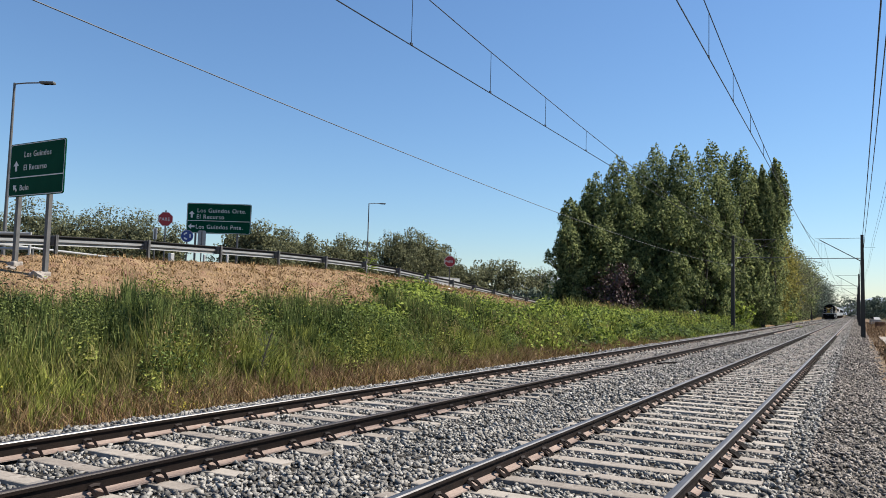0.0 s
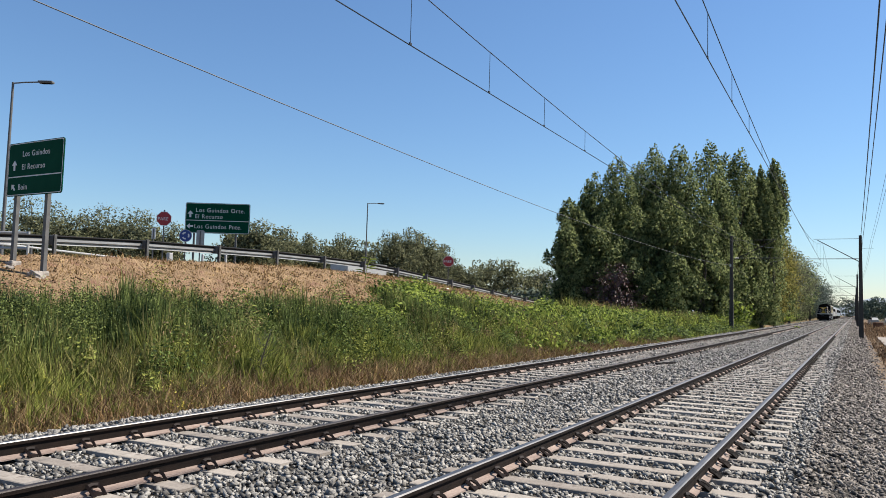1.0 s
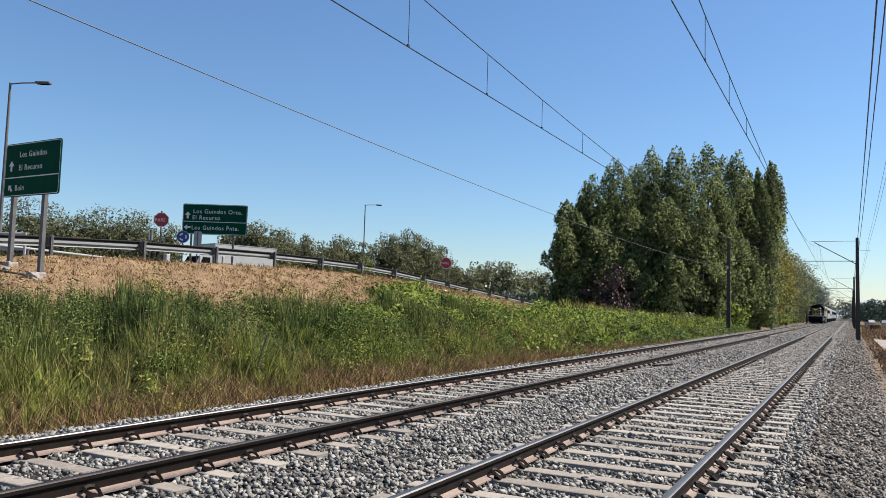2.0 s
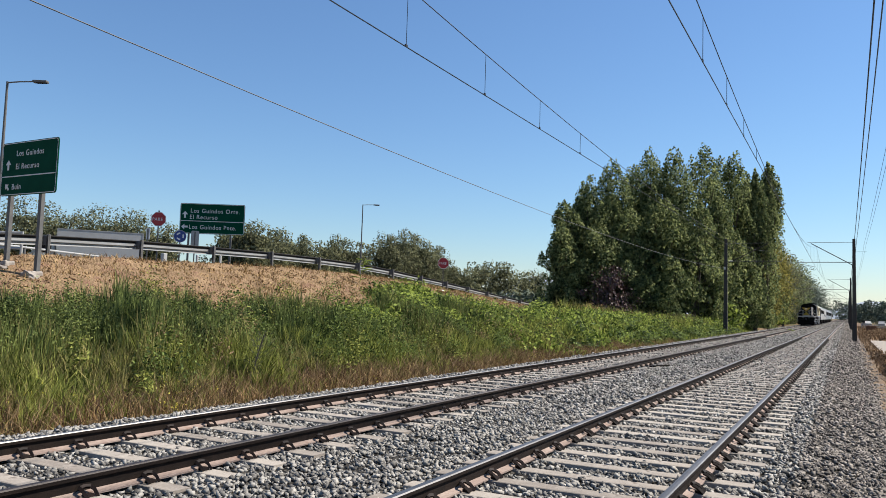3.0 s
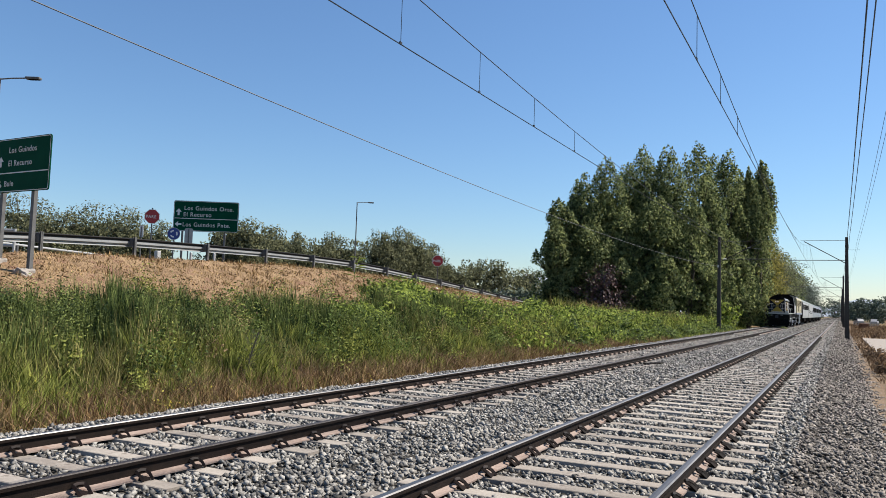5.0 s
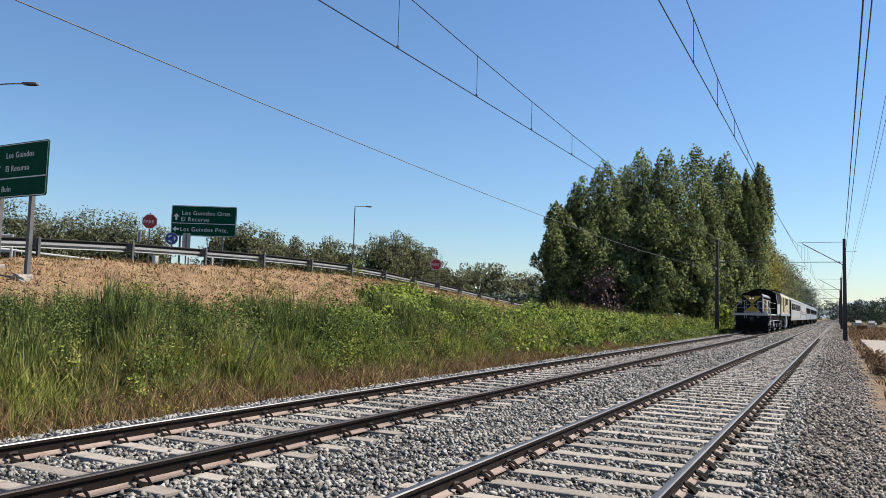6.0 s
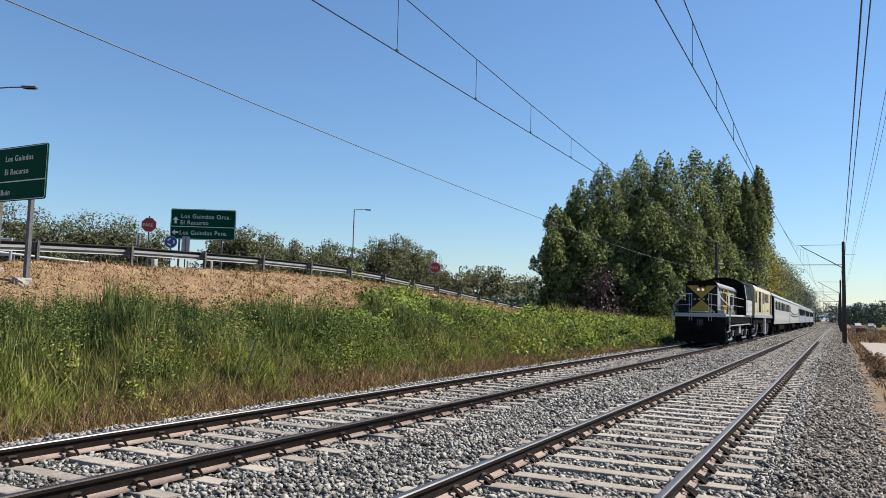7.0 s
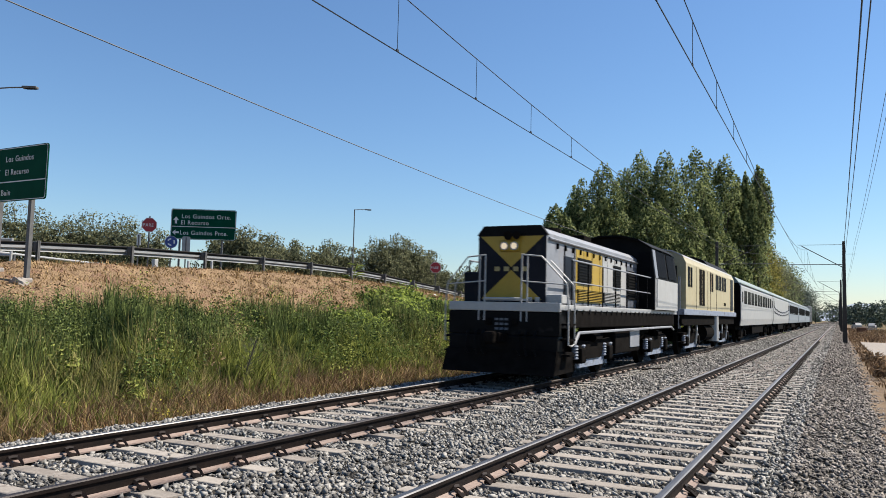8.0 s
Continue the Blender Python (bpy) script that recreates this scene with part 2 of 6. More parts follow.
def lettering(text, size, material, parent, x, y, z, m=None, squash=1.0, name="letter"):
    """Letters as a thin mesh in the plane x, z, facing -y, starting at x."""
    cu = bpy.data.curves.new("letters", "FONT")
    cu.body, cu.size, cu.extrude, cu.space_character = text, size, 0.004, 1.14
    tmp = bpy.data.objects.new("letters", cu)
    scene.collection.objects.link(tmp)
    bpy.context.view_layer.update()
    me = bpy.data.meshes.new_from_object(tmp.evaluated_get(bpy.context.evaluated_depsgraph_get()))
    bpy.data.objects.remove(tmp)
    me.transform(pose(x, y, z, 90, 0, 0) @ Matrix.Diagonal((squash, 1, 1, 1)))
    bm = B()
    bm.from_mesh(me)
    bpy.data.meshes.remove(me)
    left, groups = set(bm.verts), []              # connected pieces, joined where they stand one above the other
    while left:
        stack = [left.pop()]
        piece = set(stack)
        while stack:
            for e in stack.pop().link_edges:
                for q in e.verts:
                    if q not in piece:
                        piece.add(q)
                        stack.append(q)
        left -= piece
        xs = [q.co.x for q in piece]
        groups.append([min(xs), max(xs), piece])
    groups.sort(key=lambda g: g[0])
    letters = []
    for g in groups:
        if letters and g[0] < letters[-1][1] - 0.4 * min(g[1] - g[0], letters[-1][1] - letters[-1][0]):
            letters[-1][1] = max(letters[-1][1], g[1])
            letters[-1][2] |= g[2]
        else:
            letters.append(g)
    for lo, hi, piece in letters:
        one = B()
        twin = {q: one.verts.new(q.co) for q in piece}
        for f in bm.faces:
            if f.verts[0] in piece:
                one.faces.new([twin[q] for q in f.verts])
        part(name, one, material, parent)
    bm.free()


# ---- ground ----
CREST = [(-60, 2.0), (0, 2.25), (12, 2.36), (16, 2.60), (20, 2.78), (24, 2.88), (30, 3.0), (36, 2.96), (40, 2.82), (44, 2.60), (48, 2.40),
         (52, 2.16), (60, 1.66), (68, 1.2), (80, 0.65), (100, 0.2), (140, -0.2), (5000, -0.3)]


def crest(y):
    return np.interp(y, [a for a, _ in CREST], [b for _, b in CREST])


def rail_x(y):
    """The guard rail's line in plan."""
    return -24.0 - 0.0485 * (y - 20.3)


def smooth(a, b, v):
    u = np.clip((v - a) / (b - a), 0, 1)
    return u * u * (3 - 2 * u)


def ripple(x, y, s):
    return np.sin(x * 1.7 * s + 1.3 * np.sin(y * 0.9 * s)) * np.sin(y * 1.3 * s + 0.7 * np.sin(x * 1.1 * s))


def ground_z(x, y):
    x, y = np.asarray(x, float), np.asarray(y, float)
    rx = rail_x(np.clip(y, -30, 90))
    toe = -12.0
    top = crest(y - 6 * smooth(1, 19, rx - x))
    bank = smooth(0, 1, (toe - x) / (toe - (rx + 1.2))) * 0.35 + np.clip((toe - x) / (toe - (rx + 1.2)), 0, 1) * 0.65
    low = -0.55 + 0.5 * smooth(-9.2, -12.6, x) + 0.05 * smooth(1.0, 2.5, x)
    z = low + (top - low) * bank
    far = smooth(-52, -75, x)
    z = z * (1 - far) - 0.2 * far
    rough = smooth(-9.5, -11, x) * (1 - smooth(-22.5, -23.5, x))
    z = z + rough * (0.07 * ripple(x, y, 1.0) + 0.06 * ripple(x + 7, y - 3, 2.6) + 0.04 * ripple(x - 2, y + 5, 5.3)) + 0.03 * smooth(1.5, 3, x) * ripple(x, y, 1.4)
    return z


def axis(stops):
    out = []
    for a, b, n in stops:
        out += list(np.linspace(a, b, n, endpoint=False))
    return np.array(out + [stops[-1][1]])


gx = axis([(-2500, -200, 10), (-200, -60, 12), (-60, -27, 22), (-27, -9, 64), (-9, 6, 30), (6, 40, 12), (40, 2500, 14)])
gy = axis([(-2500, -60, 8), (-60, 0, 12), (0, 80, 190), (80, 200, 34), (200, 4500, 20)])
X, Y = np.meshgrid(gx, gy)
idx = np.arange(X.size).reshape(X.shape)
quads = np.stack([idx[:-1, :-1], idx[:-1, 1:], idx[1:, 1:], idx[1:, :-1]], -1).reshape(-1, 4)
ground = sheet("ground", np.stack([X, Y, ground_z(X, Y)], -1).reshape(-1, 3), quads, "field", True)
for k in ("drygrass", "dirt", "asphalt", "shaded_soil"):
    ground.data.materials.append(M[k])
mids = np.stack([X, Y], -1).reshape(-1, 2)[quads].mean(1)
slot = np.zeros(len(quads), np.int32)
off = rail_x(np.clip(mids[:, 1], -30, 90)) - mids[:, 0]
near = (mids[:, 1] > -60) & (mids[:, 1] < 130)
slot[near & (off < 0) & (mids[:, 0] < -10)] = 1
slot[near & (off > 0) & (off < 22)] = 3
slot[(mids[:, 0] > -10) & (mids[:, 0] < 5)] = 2
# soil under the weeds, darkened to paint in the shade among the stems
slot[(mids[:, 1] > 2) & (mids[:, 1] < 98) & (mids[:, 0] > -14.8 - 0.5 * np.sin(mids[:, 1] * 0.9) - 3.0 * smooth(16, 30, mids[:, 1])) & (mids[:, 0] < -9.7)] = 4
ground.data.polygons.foreach_set("material_index", slot)
tagged(ground, "dry earth ground with a grassy road embankment", "ground", kind="structure")

# ---- ballast bed ----
BED = [(-9.0, -0.56), (-8.55, -0.24), (-8.2, -0.205), (-4.6, -0.205), (-4.2, -0.23), (-3.9, -0.205), (-0.75, -0.205), (-0.45, -0.22), (0.7, -0.57), (1.15, -0.62)]
by = axis([(-30, 90, 160), (90, 900, 60)])
bx = axis([(-9.0, 1.15, 60)])
bz = np.interp(bx, [a for a, _ in BED], [b for _, b in BED])
X, Y = np.meshgrid(bx, by)
Z = np.broadcast_to(bz, X.shape) + 0.018 * ripple(X * 3, Y * 3, 1.0)
idx = np.arange(X.size).reshape(X.shape)
quads = np.stack([idx[:-1, :-1], idx[:-1, 1:], idx[1:, 1:], idx[1:, :-1]], -1).reshape(-1, 4)
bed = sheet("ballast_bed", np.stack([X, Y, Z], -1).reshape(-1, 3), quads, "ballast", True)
tagged(bed, "crushed-stone ballast bed under two tracks, coloured dark as the shade between stones", "ballast", kind="structure")
END = 900.0


# ---- tracks ----
GAUGE = 1.746
HEAD = [(-0.035, -0.012), (-0.026, -0.002), (0.0, 0.0), (0.026, -0.002), (0.035, -0.012), (0.034, -0.04), (0.010, -0.052), (0.009, -0.135),
        (0.03, -0.148), (0.072, -0.158), (0.072, -0.172), (-0.072, -0.172), (-0.072, -0.158), (-0.03, -0.148), (-0.009, -0.135), (-0.010, -0.052), (-0.034, -0.04)]


def make_track(x_left, phase, step, label):
    t = empty("railway_track", x_left + GAUGE / 2, 0, 0)
    tagged(t, label, "railway track", "tracks", kind="structure")
    for s in (-1, 1):
        x = s * GAUGE / 2
        bm = B()
        prism(bm, [(x + u, v) for u, v in HEAD], "y", -20, END)
        r = part("rail", bm, "rust", t, "rust-brown steel rail with a polished top")
        r.data.materials.append(M["dulltop" if s > 0 and x_left < -5 else "railtop"])
        # near-black web and head sides: shade under the railhead painted into the rust
        r.data.materials.append(M["shaded_rust"])
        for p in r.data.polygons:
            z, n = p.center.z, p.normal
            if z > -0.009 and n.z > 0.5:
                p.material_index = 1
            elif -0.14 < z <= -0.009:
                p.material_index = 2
    return t


def sleeper_mesh():
    bm = B()
    h = 1.375
    prism(bm, [(-0.125, -0.3), (0.125, -0.3), (0.098, -0.176), (0.088, -0.17), (-0.088, -0.17), (-0.098, -0.176)], "x", -h, h)
    for v in bm.verts:
        if abs(v.co.x) < 0.4 and v.co.z > -0.2:
            v.co.z -= 0.03
    me = bpy.data.meshes.new("sleeper")
    bm.to_mesh(me)
    bm.free()
    me.materials.append(M["concrete"])
    return me


def clip_mesh():
    bm = B()
    pts = [(-0.05, -0.05, -0.165), (0.0, -0.055, -0.12), (0.045, -0.05, -0.10), (0.06, 0.0, -0.095), (0.045, 0.05, -0.10), (0.0, 0.055, -0.12), (-0.05, 0.05, -0.165)]
    rods(bm, pts, 0.018, 4)
    box(bm, -0.035, 0.03, -0.035, 0.035, -0.172, -0.145)
    me = bpy.data.meshes.new("rail_clip")
    bm.to_mesh(me)
    bm.free()
    me.materials.append(M["clip"])
    return me


def joined(name, me, mats, parent, label=""):
    """Many copies of one mesh joined into one object."""
    n = len(me.vertices)
    v = np.empty(n * 3, np.float32)
    me.vertices.foreach_get("co", v)
    v = np.c_[v.reshape(-1, 3), np.ones(n)]
    verts = np.concatenate([(v @ np.array(m).T)[:, :3] for m in mats])
    polys = [list(p.vertices) for p in me.polygons]
    faces = [[i + k * n for i in p] for k in range(len(mats)) for p in polys]
    out = bpy.data.meshes.new(name)
    out.from_pydata(verts.tolist(), [], faces)
    out.materials.append(me.materials[0])
    ob = new(name, out)
    ob.parent = parent
    tagged(ob, label, kind="stuff")
    return ob


TRACKS = [(-7.199, 5.405, 0.6153, "straight railway track on concrete sleepers beside the weeds"),
          (-3.0395, 6.116, 0.5969, "straight railway track on concrete sleepers with worn bright rails")]
track_objects = [make_track(*t) for t in TRACKS]
sleeper_data, clip_data = sleeper_mesh(), clip_mesh()
rng = random.Random(4)
for (x_left, phase, step, _), t in zip(TRACKS, track_objects):
    rest, rest_clips = [], []
    k0 = int((-15.0 - phase) / step)
    for k in range(k0, k0 + int(350 / step)):
        y = phase + k * step
        m = pose(rng.uniform(-0.012, 0.012), y + rng.uniform(-0.012, 0.012), rng.uniform(-0.004, 0.004), 0, 0, rng.uniform(-0.5, 0.5))
        if 3.0 < y < 95:
            ob = new("sleeper", sleeper_data)
            ob.parent, ob.matrix_basis = t, m
        else:
            rest.append(m)
        for s in (-1, 1):
            for w in (-1, 1):
                c = pose(s * GAUGE / 2 + w * 0.098, y, 0, 0, 0, 180 if w > 0 else 0)
                if 3.0 < y < 38:
                    ob = new("rail_clip", clip_data)
                    ob.parent, ob.matrix_basis = t, c
                elif 2.0 < y < 62:
                    rest_clips.append(c)
    joined("far_sleepers", sleeper_data, rest, t, "pale concrete sleepers far along the track")
    joined("far_rail_clips", clip_data, rest_clips, t, "dark rail clips far along the track")


# ---- overhead line ----
def arc(p, q, sag, n):
    p, q = Vector(p), Vector(q)
    return [p.lerp(q, i / n) - Vector((0, 0, 4 * sag * (i / n) * (1 - i / n))) for i in range(n + 1)]


def tube(pts, r, n=5):
    """One continuous round wire along the points."""
    bm = B()
    rings = []
    for p in pts:
        rings.append([bm.verts.new((p[0] + r * math.cos(2 * math.pi * k / n), p[1], p[2] + r * math.sin(2 * math.pi * k / n))) for k in range(n)])
    for a, b in zip(rings, rings[1:]):
        for k in range(n):
            bm.faces.new((a[k], a[(k + 1) % n], b[(k + 1) % n], b[k]))
    bm.faces.new(rings[0][::-1])
    bm.faces.new(rings[-1])
    return bm


POLES_Y = [0, 75, 147, 219, 291, 363, 435]


def catenary(name, x, z_contact, z_support, sag, stagger, label, step=3.06, first=10.4):
    w = empty(name, x, 0, 0)
    tagged(w, label, "overhead wire")
    for i, (a, b) in enumerate(zip(POLES_Y, POLES_Y[1:])):
        xa, xb = stagger * (-1) ** i, stagger * (-1) ** (i + 1)
        mess = arc((xa, a, z_support), (xb, b, z_support), sag, 24)
        bm = tube(mess, 0.009)
        part("messenger_wire", bm, "wire", w)
        part("contact_wire", rods(B(), [(xa, a, z_contact), (xb, b, z_contact)], 0.010, 5), "wire", w)
        n = int((b - a) / step)
        y = first if i == 0 else a + 2
        while y < b - 1 and i < 3:
            u = (y - a) / (b - a)
            xm = xa + (xb - xa) * u
            top = z_support - 4 * sag * u * (1 - u)
            if top - z_contact > 0.12:
                bm = rod(B(), (xm, y, z_contact), (xm, y, top), 0.006, None, 4)
                box(bm, xm - 0.012, xm + 0.012, y - 0.03, y + 0.03, z_contact, z_contact + 0.04)
                part("dropper", bm, "wire", w)
            y += step if y < 26 else 2.2 * step
    return w


def contact_pole(side, y):
    """A dark tapered mast with its bracket; side 1 stands beside the near track, -1 beside the far one."""
    x = 0.55 if side > 0 else -10.0
    base = -0.75 if side > 0 else -0.4
    p = empty("catenary_pole", x, y, base)
    high = 9.12 if side > 0 else 8.9
    bm = B()
    prism(bm, [(-0.19, -0.12), (0.19, -0.12), (0.19, 0.12), (-0.19, 0.12)], "z", 0, high)
    for v in bm.verts:
        if v.co.z > 1:
            v.co.x *= 0.62
            v.co.y *= 0.7
    bmesh.ops.bevel(bm, geom=[e for e in bm.edges], offset=0.02, segments=1, affect="EDGES")
    part("mast", bm, "pole", p, "dark weathered mast")
    bm = box(B(), -0.4, 0.4, -0.35, 0.35, -0.2, 0.12, 0.03)
    part("footing", bm, "concrete", p)
    if side > 0:
        u = -1
        boom, top, reach, tip = 6.33 - base, 8.0 - base, 3.35, 4.5
    else:
        u = 1
        boom, top, reach, tip = 6.42 - base, 8.0 - base, 3.6, 4.8
    part("bracket_strut", rod(B(), (u * 0.1, 0, boom - 0.25), (u * reach, 0, top), 0.035, None, 8), "pole", p)
    part("top_tie", rod(B(), (u * 0.05, 0, min(top + 0.08, high - 0.1)), (u * (reach + 0.3), 0, top + 0.08), 0.018, None, 6), "galv_dull", p)
    part("boom", rod(B(), (u * 0.1, 0, boom), (u * tip, 0, boom), 0.03, None, 8), "galv_dull", p)
    part("steady_arm", rods(B(), [(u * (tip - 0.4), 0, boom), (u * (tip - 0.4), 0, boom - 0.18), (u * (reach - 0.3), 0, boom - 0.42)], 0.016, 6), "galv_dull", p)
    bm = B()
    for k in range(4):
        rod(bm, (u * (0.35 + 0.09 * k), 0, boom), (u * (0.39 + 0.09 * k), 0, boom), 0.075, 0.05, 10)
    part("insulator", bm, "ceramic", p, "pale ribbed insulator")
    if side < 0:
        part("feeder_insulator", box(B(), -0.16, 0.02, -0.1, 0.1, 5.73 - base - 0.12, 5.73 - base + 0.15, 0.03), "ceramic", p, "pale insulator block")
    else:
        part("crossarm", box(B(), -0.1, 1.0, -0.015, 0.015, high - 1.14, high - 1.12), "pole", p)
    return tagged(p, "dark catenary pole with a bracket over the track", "pole", "catenary poles")


for y in POLES_Y[1:]:
    contact_pole(1, y)
    contact_pole(-1, y)
catenary("catenary_wire", -2.27, 5.80, 7.75, 1.95, 0.13, "overhead contact wire with messenger and droppers above the near track")
catenary("catenary_wire", -6.33, 5.64, 7.35, 1.5, -0.02, "overhead contact wire with messenger and droppers above the far track")


def line_wire(name, x, z, sag, r, label, first=-15.0, metal="wire", start=0.0):
    w = empty(name, x, 0, 0)
    ys = [first] + POLES_Y[1:]
    for a, b in zip(ys, ys[1:]):
        part("span", tube(arc((0, a, z + (start if a == first else 0)), (0, b, z), sag, 20), r), metal, w)
    return tagged(w, label, "cable", "line wires")


line_wire("feeder_cable", -10.05, 5.74, 0.745, 0.010, "grey feeder cable strung between the far poles", 0.0, "galv_dull")
line_wire("power_line", 0.60, 8.40, 0.3, 0.022, "thick dark power line on the pole tops", 3.0, "wire", 0.85)
line_wire("power_line", 0.78, 8.42, 0.35, 0.018, "thick dark power line on the pole tops", 3.0, "wire", 0.85)
line_wire("power_line", 1.35, 8.0, 0.5, 0.008, "thin power line on the pole crossarms", 3.0, "wire", 0.85)
line_wire("power_line", 1.50, 8.0, 0.45, 0.008, "thin power line on the pole crossarms", 3.0, "wire", 0.85)

# ---- train ----
AXIS_X = -7.199 + GAUGE / 2      # middle of the far track
SPEED, FRONT_AT_END = 26.4, 15.0
train = []                                     # (vehicle, distance of its front behind the train's front)


def vehicle(name, back, label, category, group=""):
    v = empty(name, AXIS_X, FRONT_AT_END + back, 0)
    tagged(v, label, category, group)
    train.append((v, back))
    return v


wheels = []                                    # (wheelset, its place along the vehicle, radius)


def wheelset(parent, y, r=0.57, x=GAUGE / 2):
    bm = rod(B(), (-x, 0, 0), (x, 0, 0), 0.08, None, 8)
    for s in (-1, 1):
        rod(bm, (s * (x - 0.06), 0, 0), (s * (x + 0.06), 0, 0), r, None, 28)
        rod(bm, (s * (x - 0.09), 0, 0), (s * (x - 0.06), 0, 0), r + 0.03, None, 28)
        rod(bm, (s * (x + 0.06), 0, 0), (s * (x + 0.12), 0, 0), 0.16, 0.12, 14)
        for k in range(6):
            a = k * math.pi / 3
            rod(bm, (s * (x + 0.055), 0.33 * math.cos(a), 0.33 * math.sin(a)), (s * (x + 0.075), 0.33 * math.cos(a), 0.33 * math.sin(a)), 0.055, None, 8)
    ws = part("wheelset", bm, "grime", parent, "dark steel wheelset")
    ws.matrix_basis = pose(0, y, r)
    wheels.append((ws, y, r))
    return ws


def coil(x, y, z0, z1, r, turns=5, n=9):
    """A stout spring: one ribbed column."""
    bm = B()
    rings = []
    for k in range(2 * turns + 1):
        rr = r if k % 2 else 0.72 * r
        z = z0 + (z1 - z0) * k / (2 * turns)
        rings.append([bm.verts.new((x + rr * math.cos(2 * math.pi * i / n), y + rr * math.sin(2 * math.pi * i / n), z)) for i in range(n)])
    for a, c in zip(rings, rings[1:]):
        for i in range(n):
            bm.faces.new((a[i], a[(i + 1) % n], c[(i + 1) % n], c[i]))
    bm.faces.new(rings[0][::-1])
    bm.faces.new(rings[-1])
    return bm


def bogie(parent, y, base, paint, half=1.08, r=0.57):
    """A two-axle truck: side frames with axle boxes, springs and a bolster."""
    b = part("bogie", box(B(), -0.9, 0.9, y - 0.25, y + 0.25, 0.55, 0.8, 0.03), "grime", parent, "bogie with dark side frames and pale springs")
    for s in (-1, 1):
        x = s * half
        bm = B()
        prism(bm, [(y - base / 2 - 0.42, 0.74), (y - base / 2 - 0.3, 0.86), (y - 0.5, 0.80), (y + 0.5, 0.80), (y + base / 2 + 0.3, 0.86), (y + base / 2 + 0.42, 0.74),
                   (y + base / 2 - 0.25, 0.62), (y + 0.55, 0.40), (y - 0.55, 0.40), (y - base / 2 + 0.25, 0.62)], "x", x - 0.07, x + 0.07)
        part("side_frame", bm, "grime", b)
        for k in (-1, 1):
            yy = y + k * base / 2
            part("axle_box", box(B(), x - 0.05, x + 0.14 * s + 0.05, yy - 0.17, yy + 0.17, 0.33, 0.68, 0.04), "grime", b)
            for d in (-0.28, 0.28):
                part("spring", coil(x + s * 0.05, yy + d, 0.42, 0.74, 0.085), paint, b)
        part("brake_cylinder", rod(B(), (x + s * 0.1, y - 0.2, 0.88), (x + s * 0.1, y + 0.35, 0.88), 0.09, None, 10), "grime", b)
        part("bottom_bar", box(B(), x + s * 0.02 - 0.02, x + s * 0.02 + 0.02, y - base / 2 - 0.1, y + base / 2 + 0.1, 0.22, 0.40), paint, b, "worn blue-grey bottom bar")
    for k in (-1, 1):
        wheelset(parent, y + k * base / 2, r)
    return b


def rail_pipe(parent, pts, r=0.02, material="offwhite", name="handrail", label=""):
    return part(name, rods(B(), pts, r, 6), material, parent, label)


def louvre(parent, x, y0, y1, z0, z1, n, material="silver", face=1):
    fr = part("louvre", box(B(), x - 0.012, x + 0.012, y0, y1, z0, z1), "black", parent, "louvred side vent")
    for i in range(n):
        z = z0 + (i + 0.5) * (z1 - z0) / n
        bm = box(B(), x + face * 0.012, x + face * 0.035, y0 + 0.03, y1 - 0.03, z - 0.3 * (z1 - z0) / n, z + 0.12 * (z1 - z0) / n)
        part("slat", bm, material, fr)
    return fr


